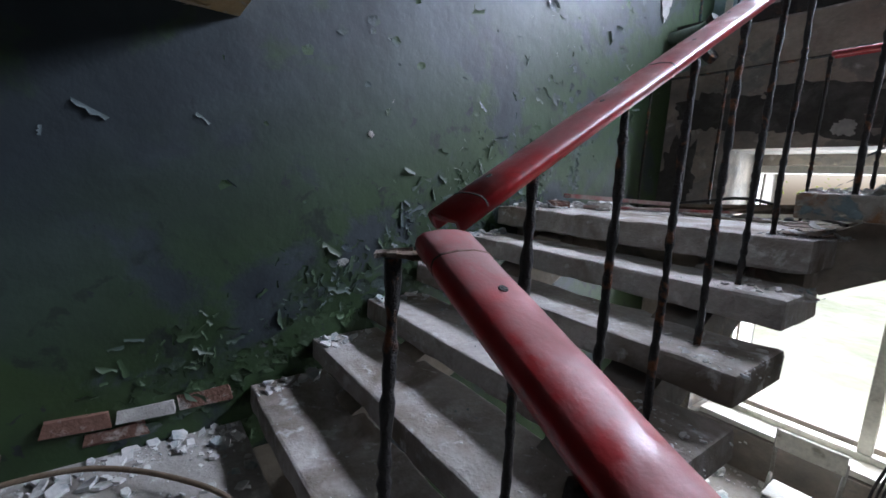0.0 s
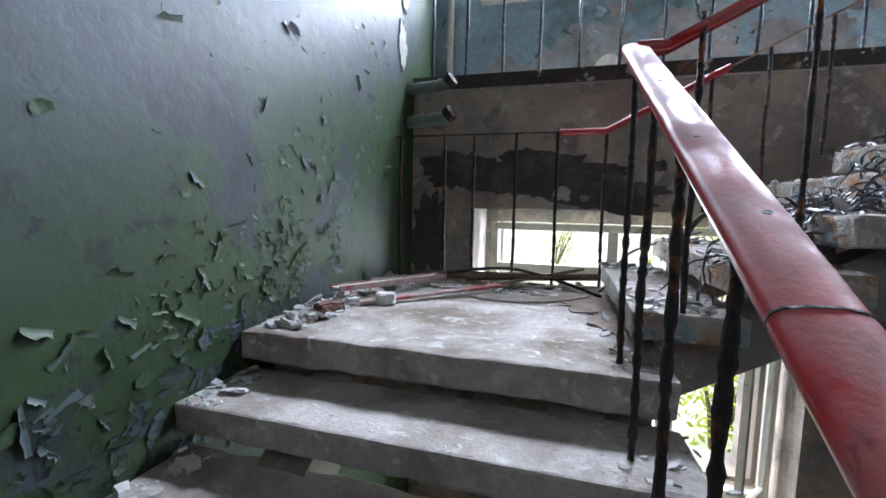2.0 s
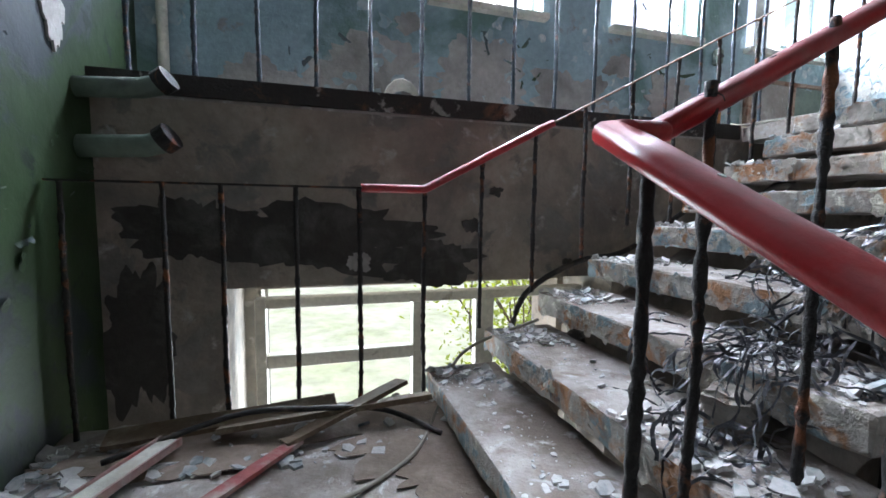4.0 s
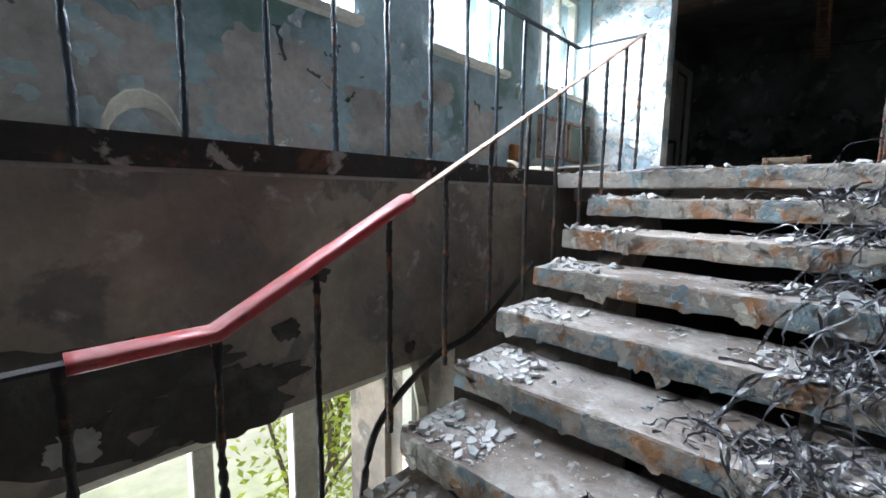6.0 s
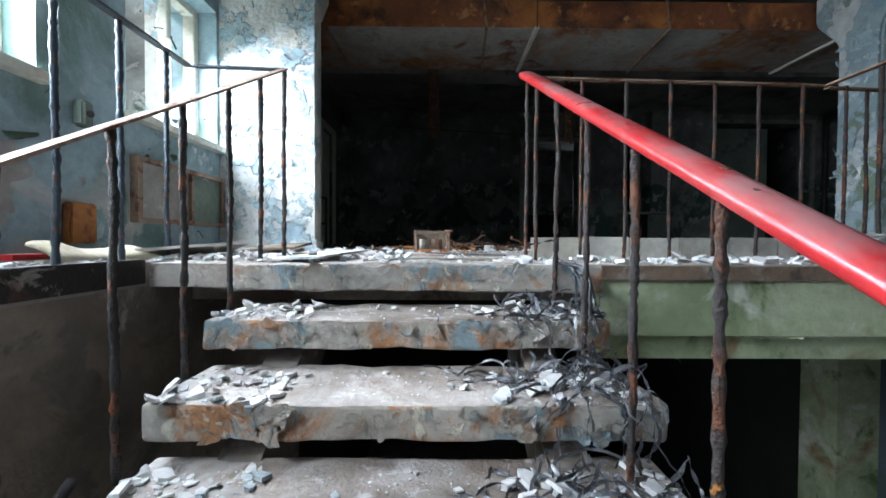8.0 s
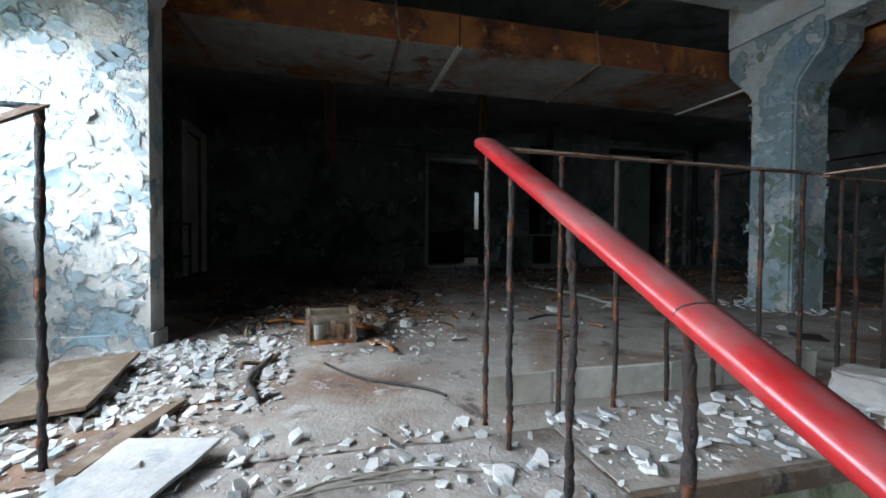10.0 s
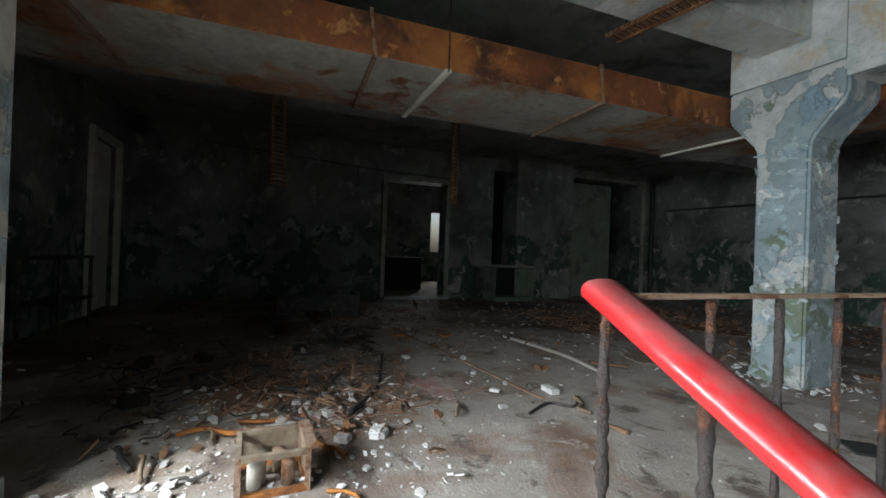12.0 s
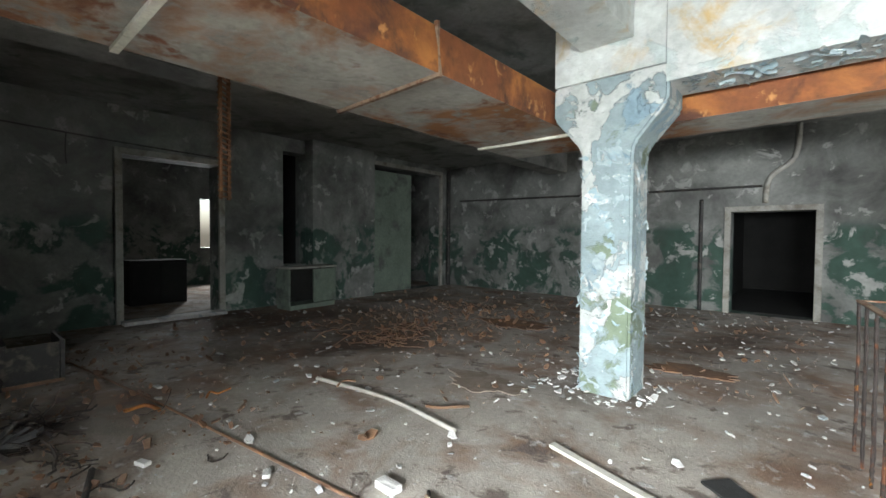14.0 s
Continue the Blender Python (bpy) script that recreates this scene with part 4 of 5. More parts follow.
chips("plaster_rubble", [(-2.3, 3.4, 5.6, 6.13, FLOOR, 420, 0.005, 0.06), (-2.3, 1.8, 5.58, 5.7, FLOOR + 0.01, 200, 0.004, 0.025)], "chips and dust on the gallery floor", seed=16)
chips("plaster_rubble", [(-2.33, -1.3, 0.6, 2.05, 0, 190, 0.006, 0.05), (-2.34, -2.15, 0.3, 2.05, 0, 230, 0.006, 0.06)], "flakes and crumbs along the foot of the green wall", seed=17)
chips("plaster_rubble", [(-2.2, 0.5, 4.3, 5.55, LOW, 520, 0.008, 0.08)], "heap of chips under the stair window", seed=18)
chips("leaf_litter", [(3.6, 5.6, 3.4, 5.2, FLOOR, 380, 0.01, 0.06), (5.0, 8.5, 2.5, 5.8, FLOOR, 420, 0.01, 0.06), (5.5, 8.0, -2.5, 0.8, FLOOR, 380, 0.015, 0.08), (4.2, 9.4, -4.4, 2.5, FLOOR, 420, 0.01, 0.07), (2.3, 5.5, -4.4, 0.2, FLOOR, 220, 0.01, 0.05)], "brown rotten litter on the hall floor", LITTER, 19, 0.5)

# ---- stair wall and landing clutter ----
DUSTY_RED = material("dust_covered_red_plastic", (0.27, 0.07, 0.065), 0.7, [((0.33, 0.29, 0.26), 4, 0.50, 0.10, 0)], 0.2, 60)
SILT = material("brown_silt", (0.20, 0.155, 0.12), 0.95, [((0.28, 0.23, 0.19), 6, 0.55, 0.1, 0)], 0.4, 60)
patch("floor_stain", (-1.0, 4.85, LANDING + 0.006), X, (0, 1, 0), Z, 0.34, 0.26, SILT, "brown dried silt on the landing", 90, 0.004)
patch("floor_stain", (-1.75, 4.95, LANDING + 0.006), X, (0, 1, 0), Z, 0.5, 0.16, SILT, "brown dried silt on the landing", 91, 0.004)
for i, (x, y, a, h) in enumerate(((-0.86, 4.28, 0.11, 0.28), (-0.92, 4.58, 0.2, 0.16), (-0.84, 3.86, 0.08, 0.14), (-2.18, 4.4, 0.1, 0.4))):
    patch("floor_stain", (x, y, LANDING + 0.005), X, (0, 1, 0), Z, a, h, SILT, "brown dried silt on the landing", 94 + i, 0.004 + 0.001 * i)
curls("peeling_paint", (1.5, 2.3, FLOOR - 0.29), (0, 1.4, 0), (0.06, 0, 0), (0, 0, -1), 45, lambda a, b: 0.8, 0.022, OLIVE, "torn paint hanging under the mossy beam", 92)
curls("peeling_paint", (1.6, 2.3, FLOOR - 0.40), (0, 1.4, 0), (0.2, 0, 0), (0, 0, -1), 70, lambda a, b: 0.8, 0.025, OLIVE, "torn paint hanging under the hall edge", 93)
for z, r in ((2.45, 0.045), (2.20, 0.05)):
    t = thing("pipe_stub", "stub of a green painted pipe leaving the stair wall", "pipe", "pipe stubs", at=(-2.34, 5.42, z))
    bm = bmesh.new()
    sweep(bm, [(-2.36, 5.46, z), (-2.22, 5.45, z + 0.005), (-2.10, 5.44, z + 0.01), (-2.04, 5.43, z + 0.025), (-2.0, 5.42, z + 0.05)], ring(r, 12))
    under(t, part("tube", bm, DOOR_GREEN, t, smooth=True))
    bm = bmesh.new()
    sweep(bm, [(-2.03, 5.43, z + 0.03), (-1.985, 5.42, z + 0.06)], ring(r * 1.25, 12))
    under(t, part("collar", bm, RUST_BAR, t, "dark open collar"))
upturned = thing("fallen_handrail", "upturned length of red handrail, its hollow side full of dust", "handrail", at=(-2.2, 4.2, LANDING))
fa, fb = Vector((-2.24, 4.15, LANDING + 0.075)), Vector((-1.9, 4.95, LANDING + 0.05))
for nm, prof, m in (("channel", [(-0.036, 0), (0.036, 0), (0.036, 0.012), (-0.036, 0.012)], PALE_BOARD), ("lip", [(-0.044, -0.006), (-0.0365, -0.006), (-0.0365, 0.022), (-0.044, 0.022)], DUSTY_RED), ("lip", [(0.0365, -0.006), (0.044, -0.006), (0.044, 0.022), (0.0365, 0.022)], DUSTY_RED)):
    bm = bmesh.new()
    sweep(bm, along(fa, fb, 6), prof, jitter=0.01)
    under(upturned, part(nm, bm, m, upturned))
plank("fallen_handrail", (-2.12, 4.12, LANDING + 0.012), (-1.45, 4.86, LANDING + 0.03), 0.05, 0.016, DUSTY_RED, "fallen red handrail strip lying on the landing", "handrail")
plank("board", (-1.75, 5.02, LANDING + 0.03), (-0.9, 4.98, LANDING + 0.09), 0.13, 0.022, BOARD, "broken brown board on the landing edge", "board", 0.3)
plank("board", (-2.15, 5.05, LANDING + 0.03), (-1.3, 5.12, LANDING + 0.05), 0.10, 0.02, BOARD, "splintered board on the landing edge", "board", -0.2)
plank("board", (-1.5, 4.85, LANDING + 0.03), (-1.0, 5.1, LANDING + 0.12), 0.09, 0.018, BOARD, "short broken board on the landing", "board", 0.2)
wire("hose", [(-1.62, 4.55, LANDING + 0.012), (-1.35, 4.50, LANDING + 0.012), (-1.05, 4.68, LANDING + 0.015), (-0.88, 4.95, LANDING + 0.04), (-0.72, 5.05, 1.28), (-0.35, 5.02, 1.42)], 0.008, PALE_CABLE, "pale dusty hose lying across the landing")
wire("cable", [(-2.1, 4.9, LANDING + 0.03), (-1.7, 5.0, LANDING + 0.1), (-1.4, 4.92, LANDING + 0.13), (-1.1, 5.0, LANDING + 0.05), (-0.9, 4.8, LANDING + 0.02)], 0.011, CABLE, "thick dark cable curled on the landing")
wire("cable", [(-0.42, 5.2, 1.25), (-0.3, 5.25, 1.5), (0.05, 5.3, 1.66), (0.4, 5.32, 1.72), (0.9, 5.33, 2.0)], 0.016, CABLE, "thick black cable bowed behind the treads")
wire("cable", [(-2.34, 0.4, 0.05), (-2.25, 1.0, 0.05), (-2.2, 1.5, 0.06), (-1.9, 1.85, 0.05), (-1.6, 2.0, 0.03)], 0.010, BOARD, "dusty cable along the foot of the wall")


def lump(name, c, size, rot, mat, label, seed):
    rnd = random.Random(seed)
    bm = bmesh.new()
    box(bm, -size[0] / 2, size[0] / 2, -size[1] / 2, size[1] / 2, 0, size[2])
    bmesh.ops.bevel(bm, geom=list(bm.edges), offset=min(size) * 0.12, segments=2, affect="EDGES")
    bmesh.ops.subdivide_edges(bm, edges=[e for e in bm.edges if e.calc_length() > min(size) * 0.4], cuts=3, use_grid_fill=True)
    for v in bm.verts:
        v.co += Vector((rnd.uniform(-1, 1), rnd.uniform(-1, 1), rnd.uniform(-1, 1) if v.co.z > 0.01 else 0)) * min(size) * 0.06
    ob = link(name, bm, mat)
    ob.matrix_world = pose(*c, 0, 0, rot)
    return tagged(ob, label, "rubble")


lump("masonry_lump", (-0.30, 4.05, 1.36), (0.17, 0.13, 0.11), 25, NOSING, "broken lump of blue painted masonry on the tread", 3)
lump("brick", (-2.17, 3.98, LANDING), (0.13, 0.07, 0.05), 60, BRICK, "half a red brick on the landing", 4)
lump("brick", (-2.0, 4.25, LANDING), (0.10, 0.08, 0.06), 20, RUBBLE, "white plaster lump on the landing", 5)
for i in range(16):
    r = random.Random(40 + i)
    lump("masonry_lump", (r.uniform(-2.3, -2.1), 3.7 + i * 0.07, LANDING), (r.uniform(0.04, 0.1), r.uniform(0.03, 0.08), r.uniform(0.02, 0.05)), r.uniform(0, 180), RUBBLE, "crumbled plaster lump beside the wall", 60 + i)

# ---- tangled tape on the upper flight ----
def tape(seed):
    rnd = random.Random(seed)
    verts, faces = [], []
    for s in range(360):
        k = rnd.choice((8, 9, 9, 9, 10, 10, 10, 11, 11, 11, 12, 12, 13, 13, 14))
        x = 1.48 - GOING * (15 - k) + rnd.uniform(-0.02, 0.26)
        y = max(3.8, min(4.5, 3.99 + rnd.gauss(0, 0.085) + (0.05 if k < 11 else -0.04)))
        z = RISE * k + rnd.uniform(0.01, 0.09)
        d = Vector((rnd.gauss(-0.6, 0.6), rnd.gauss(0, 0.8), rnd.gauss(0, 0.5))).normalized()
        side = d.cross(Vector((rnd.gauss(0, 1), rnd.gauss(0, 1), 1))).normalized()
        w = rnd.uniform(0.002, 0.006)
        p = Vector((x, y, z))
        prev = None
        for i in range(rnd.randint(12, 30)):
            base = len(verts)
            verts += [p + side * w, p - side * w]
            if prev is not None:
                faces.append((prev, prev + 1, base + 1, base))
            prev = base
            d = (d + Vector((rnd.gauss(0, 0.26), rnd.gauss(0, 0.26), rnd.gauss(-0.16, 0.2)))).normalized()
            side = (side + Vector((rnd.gauss(0, 0.45), rnd.gauss(0, 0.45), rnd.gauss(0, 0.45))))
            side = (side - d * side.dot(d)).normalized()
            q = p + d * 0.017
            q.y = max(q.y, 3.80)
            kk = math.floor((q.x - 1.48 + 0.01) / GOING) + 15
            floor_z = RISE * min(15, kk) + 0.006
            if q.z < floor_z and q.x > 1.48 - GOING * (15 - kk):
                if floor_z - q.z < 0.08:
                    q.z = floor_z + rnd.uniform(0, 0.01)
                    d.z = abs(d.z) * 0.3
                else:
                    q = p + Vector((-0.012, 0, 0.004))
                    d.x = -abs(d.x)
            p = q
    return soup("tangled_tape", verts, faces, TAPE, "tangle of grey plastic tape spilled down the treads", "tape")


tape(5)
for i in range(9):
    r = random.Random(200 + i)
    x, y = 1.40 - 0.02 * i, 3.86 + 0.03 * r.random()
    wire("tape_strand", [(x + 0.1, y, FLOOR + 0.01), (x, y - 0.03, FLOOR - 0.02), (x - 0.04, y - 0.04 + r.uniform(-.03, .03), FLOOR - 0.2), (x - 0.1, y + r.uniform(-.05, .05), FLOOR - 0.36)], 0.006, TAPE, "strand of grey tape hanging at the stair head", "tape", 4)

# ---- gallery clutter ----
plank("sheet", (1.75, 5.78, FLOOR + 0.015), (2.05, 5.42, FLOOR + 0.05), 0.34, 0.012, PALE_BOARD, "bent pale board on the gallery floor", "board", 0.15)
plank("sheet", (2.25, 5.35, FLOOR + 0.03), (2.9, 5.45, FLOOR + 0.05), 0.3, 0.015, BOARD, "loose dark board at the stair head", "board", 0.06)
plank("sheet", (1.6, 4.98, FLOOR + 0.01), (1.98, 4.85, FLOOR + 0.03), 0.28, 0.01, RUBBLE, "broken pale slab on the top step", "slab", 0.05)
plank("red_strip", (1.2, 5.8, FLOOR + 0.02), (1.75, 5.85, FLOOR + 0.02), 0.04, 0.02, RED, "red plastic strip on the gallery floor", "strip")
verts, faces = [], []
for i in range(9):
    a = math.pi * i / 8
    for j in range(4):
        verts.append((-0.85 + 0.13 * math.cos(a) + 0.01 * j, 5.9 + 0.035 * j, FLOOR + 0.02 + 0.19 * math.sin(a) * (1 - 0.08 * j)))
for i in range(8):
    for j in range(3):
        k = i * 4 + j
        faces.append((k, k + 1, k + 5, k + 4))
sheet = soup("curled_sheet", verts, faces, WHITE_WOOD, "curled torn white sheet standing on the gallery floor", "sheet", "")
mod = sheet.modifiers.new("thick", "SOLIDIFY")
mod.thickness = 0.006


def fitting(name, c, size, mat, label, category, knob=True):
    t = thing(name, label, category, at=c)
    bm = bmesh.new()
    box(bm, c[0] - size[0] / 2, c[0] + size[0] / 2, c[1] - size[1] / 2, c[1] + size[1] / 2, c[2] - size[2] / 2, c[2] + size[2] / 2)
    bmesh.ops.bevel(bm, geom=list(bm.edges), offset=min(size) * 0.2, segments=2, affect="EDGES")
    under(t, part("casing", bm, mat, t))
    if knob:
        bm = bmesh.new()
        sweep(bm, [(c[0], c[1] - size[1] / 2 + 0.002, c[2]), (c[0], c[1] - size[1] / 2 - 0.012, c[2])], ring(min(size[0], size[2]) * 0.25, 10))
        under(t, part("knob", bm, RUST_BAR, t))
    return t


fitting("switch_box", (1.90, 6.12, 3.26), (0.07, 0.06, 0.13), DOOR_GREEN, "small green switch box on the gallery wall", "switch")
fitting("cover_plate", (1.88, 6.125, 2.72), (0.16, 0.05, 0.2), ORANGE_RUST, "orange rusty plate at the foot of the gallery wall", "plate", False)
rad = thing("radiator_niche", "rusty framed niche panel below the gallery window", "panel", at=(2.8, 6.14, 2.75))
for a, b, c, d, nm, m in ((2.25, 3.24, 2.74, 2.77, "rail", RUST_STRIP), (2.25, 3.24, 3.10, 3.13, "rail", RUST_STRIP), (2.25, 2.29, 2.77, 3.10, "stile", RUST_STRIP), (2.78, 2.81, 2.77, 3.10, "stile", RUST_STRIP), (3.20, 3.24, 2.77, 3.10, "stile", RUST_STRIP), (2.29, 2.78, 2.77, 3.10, "panel", DIRTY_CONCRETE), (2.81, 3.20, 2.77, 3.10, "panel", DOOR_GREEN)):
    bm = bmesh.new()
    box(bm, a, b, 6.10 if nm != "panel" else 6.125, 6.149, c, d)
    under(rad, part(nm, bm, m, rad))
bm = bmesh.new()
sweep(bm, [(-2.2, 6.1, FLOOR), (-2.2, 6.1, CEIL)], ring(0.03, 10))
tagged(link("riser_pipe", bm, WHITE_WOOD, smooth=True), "white painted riser pipe in the gallery corner", "pipe")

# ---- hall things ----
for i, (x, y, a, h) in enumerate(((6.6, 4.6, 1.0, 0.7), (5.0, 4.6, 0.7, 0.35), (7.2, 0.0, 0.7, 0.5), (5.6, -1.4, 0.5, 0.3), (4.5, 0.95, 0.35, 0.2), (8.2, 3.9, 0.8, 0.6), (4.6, 3.7, 0.45, 0.18), (3.2, -0.6, 0.35, 0.2))):
    patch("floor_stain", (x, y, FLOOR), X, (0, 1, 0), Z, a, h, LITTER if i % 2 else SILT, "brown rotten stain on the hall floor", 120 + i, 0.005 + 0.001 * i)
wire("floor_joint", [(8.6, 3.35, FLOOR + 0.002), (6.2, 3.0, FLOOR + 0.003), (3.8, 2.7, FLOOR + 0.002)], 0.012, LITTER, "dark dirt-filled joint across the hall floor", "joint", 4, "structure")
curb = thing("leaning_panels", "row of pale panels leaning along the well railing", "panel", at=(2.1, 3.1, FLOOR))
for i in range(6):
    bm = bmesh.new()
    y = 3.86 - 0.27 * i
    box(bm, 2.07, 2.085, y - 0.262, y, FLOOR, FLOOR + 0.115 + 0.003 * math.sin(i * 2.1), 0.002)
    under(curb, part("panel", bm, PALE_BOARD, curb))
crate = thing("wooden_crate", "small rusty framed crate full of jars on the hall floor", "crate", at=(3.2, 4.5, FLOOR))
cm = Matrix.Translation((3.30, 4.425, FLOOR)) @ Matrix.Rotation(radians(3), 4, "Z")
posts = [(-0.13, -0.13), (0.13, -0.13), (0.13, 0.13), (-0.13, 0.13)]


def crate_bar(a, b, mat=RUST_STRIP, w=0.011):
    bm = bmesh.new()
    sweep(bm, [cm @ Vector(a), cm @ Vector(b)], [(-w, -w), (w, -w), (w, w), (-w, w)])
    under(crate, part("slat", bm, mat, crate))


for a, b in posts:
    crate_bar((a, b, 0), (a, b, 0.17))
for z in (0.012, 0.16):
    for i in range(4):
        crate_bar((*posts[i], z), (*posts[(i + 1) % 4], z), BOARD if z > 0.1 else ORANGE_RUST)
for a, b, c, d, nm in ((-0.12, 0.12, -0.142, -0.128, "side_panel"), (0.128, 0.142, -0.12, 0.12, "back_panel")):
    bm = bmesh.new()
    box(bm, a, b, c, d, 0.02, 0.155)
    bmesh.ops.transform(bm, matrix=cm, verts=bm.verts)
    under(crate, part(nm, bm, BOARD, crate))
bm = bmesh.new()
box(bm, -0.135, 0.14, -0.165, -0.118, 0.166, 0.180)
bmesh.ops.transform(bm, matrix=cm, verts=bm.verts)
under(crate, part("rim_board", bm, RUST_STRIP, crate, "pale wooden rim board"))
for i, (a, b) in enumerate(((-0.07, -0.06), (-0.02, 0.05), (0.05, -0.03), (-0.06, 0.07))):
    bm = bmesh.new()
    sweep(bm, [cm @ Vector((a, b, 0.01)), cm @ Vector((a, b, 0.07)), cm @ Vector((a, b, 0.09)), cm @ Vector((a, b, 0.105))], ring(0.028, 9))
    under(crate, part("jar", bm, PALE_BOARD if i % 2 else RUST_STRIP, crate, smooth=True))
rnd = random.Random(77)
for i in range(26):
    x, y = (rnd.uniform(2.6, 4.6), rnd.uniform(3.6, 5.2)) if i < 18 else (rnd.uniform(3.0, 6.0), rnd.uniform(1.5, 3.5))
    a = rnd.uniform(0, 3.14)
    n = rnd.uniform(0.12, 0.42)
    m = rnd.choice((CABLE, BOARD, ORANGE_RUST, LITTER, BOARD))
    pts = [(x + n * math.cos(a) * t + rnd.uniform(-0.04, 0.04), y + n * math.sin(a) * t + rnd.uniform(-0.04, 0.04), FLOOR + 0.012 + rnd.uniform(0, 0.03)) for t in (0, 0.35, 0.7, 1)]
    wire("scrap_strip", pts, rnd.uniform(0.006, 0.015), m, "twisted strip of scrap lying on the hall floor", "scrap", 5)
wire("batten", [(5.6, 1.9, FLOOR + 0.02), (4.8, 1.8, FLOOR + 0.02), (4.06, 1.88, FLOOR + 0.02)], 0.018, PALE_BOARD, "pale batten lying on the hall floor", "batten", 4)
plank("batten", (3.52, 1.62, FLOOR + 0.005), (2.55, 1.92, FLOOR + 0.005), 0.045, 0.02, PALE_BOARD, "long pale batten on the hall floor", "batten")
plank("cover_plate", (2.72, 1.40, FLOOR + 0.004), (2.58, 1.52, FLOOR + 0.004), 0.16, 0.012, DARK, "small dark plate on the floor", "plate")
wire("cable", [(3.6, 2.95, FLOOR + 0.01), (3.72, 2.72, FLOOR + 0.01), (3.62, 2.6, FLOOR + 0.01), (3.76, 2.45, FLOOR + 0.01)], 0.01, CABLE, "short bent cable on the hall floor")
wire("cable", [(2.75, 4.45, FLOOR + 0.01), (2.5, 4.3, FLOOR + 0.01), (2.3, 4.05, FLOOR + 0.01), (2.2, 3.98, FLOOR + 0.01)], 0.006, CABLE, "thin cable trailing from the crate")
wire("cable", [(2.9, 4.7, FLOOR + 0.02), (2.55, 4.75, FLOOR + 0.02), (2.3, 4.68, FLOOR + 0.015)], 0.014, CABLE, "black cable end on the hall floor")
plank("batten", (2.35, 4.95, FLOOR + 0.01), (1.85, 5.05, FLOOR + 0.01), 0.05, 0.02, BOARD, "dark batten at the stair head", "batten")
verts, faces = [], []
nest = random.Random(9)
for i in range(70):
    c = Vector((5.75, 3.85, FLOOR + 0.06))
    d = Vector((nest.gauss(0, 1), nest.gauss(0, 1), abs(nest.gauss(0, 0.5))))
    d = d.normalized() * nest.uniform(0.1, 0.28)
    s = Vector((nest.gauss(0, 1), nest.gauss(0, 1), nest.gauss(0, 1))).normalized() * 0.012
    b = len(verts)
    verts += [c - d * 0.3 + s, c - d * 0.3 - s, c + d + s, c + d - s]
    faces.append((b, b + 1, b + 3, b + 2))
soup("root_tangle", verts, faces, CABLE, "dark bristly tangle of wire on the hall floor", "scrap")


TRAY_RUST = material("brown_rusted_tray", (0.20, 0.095, 0.045), 0.8, [((0.30, 0.15, 0.06), 8, 0.58, 0.06, 0.2)], 0.5, 70, metal=0.15)


def tray(a, b, label):
    t = thing("cable_tray", label, "cable tray", "rusty cable trays", at=a)
    a, b = Vector(a), Vector(b)
    d = (b - a).normalized()
    side = d.cross(Vector((0.75, 0.66, 0)) if abs(d.z) > 0.8 else Vector((0, 0, 1))).normalized() * 0.07
    for s in (-1, 1):
        bm = bmesh.new()
        sweep(bm, [a + side * s, b + side * s], [(-0.012, -0.012), (0.012, -0.012), (0.012, 0.012), (-0.012, 0.012)])
        under(t, part("side_rail", bm, TRAY_RUST, t))
    n = int((b - a).length / 0.045)
    for i in range(n):
        p = a.lerp(b, (i + 0.5) / n)
        bm = bmesh.new()
        sweep(bm, [p - side * 1.4, p + side * 1.4], [(-0.012, -0.006), (0.012, -0.006), (0.012, 0.006), (-0.012, 0.006)])
        under(t, part("rung", bm, TRAY_RUST, t))
    return t


tray((6.2, 4.48, CEIL), (6.2, 4.44, 4.17), "rusty cable tray hanging in front of the far wall")
tray((6.2, 2.42, CEIL), (6.2, 2.42, 4.12), "rusty cable tray hanging beside the doorway")
tray((4.02, 2.02, 5.27), (2.75, 1.80, 5.27), "orange rusty cable tray under the ceiling")
for x, y in ((3.9, 2.0), (2.9, 1.83)):
    wire("hanger_rod", [(x, y, 5.27), (x, y, 5.45), (x, y, CEIL)], 0.006, RUST_BAR, "thin rusty hanger rod under the ceiling", "hanger", 5)
wire("cable", [(9.66, 5.6, 5.28), (9.66, 4.0, 5.18), (9.66, 2.4, 5.1), (9.66, 0.9, 5.06)], 0.012, CABLE, "black cable strung along the far wall")
wire("lamp_cord", [(9.62, 3.0, 5.13), (9.62, 3.01, 4.9), (9.62, 3.0, 4.72)], 0.008, CABLE, "short dangling lamp cord on the far wall")


def door_frame(name, axis, at, a, b, z0, z1, label, leaf=None):
    """Jambs and head round an opening; leaf: (hinge end, open angle)."""
    t = tagged(new(name), label, "door", kind="structure")
    w = 0.09

    def piece(nm, p, q, c, d, m=WHITE_WOOD, dep=0.06):
        bm = bmesh.new()
        if axis == "x":
            box(bm, at - dep, at + 0.004, p, q, c, d)
        else:
            box(bm, p, q, at - 0.004, at + dep, c, d)
        bmesh.ops.bevel(bm, geom=list(bm.edges), offset=0.006, segments=1, affect="EDGES")
        return part(nm, bm, m, t)
    piece("jamb", a - w, a, z0, z1)
    piece("jamb", b, b + w, z0, z1)
    piece("head", a - w, b + w, z1, z1 + w)
    return t


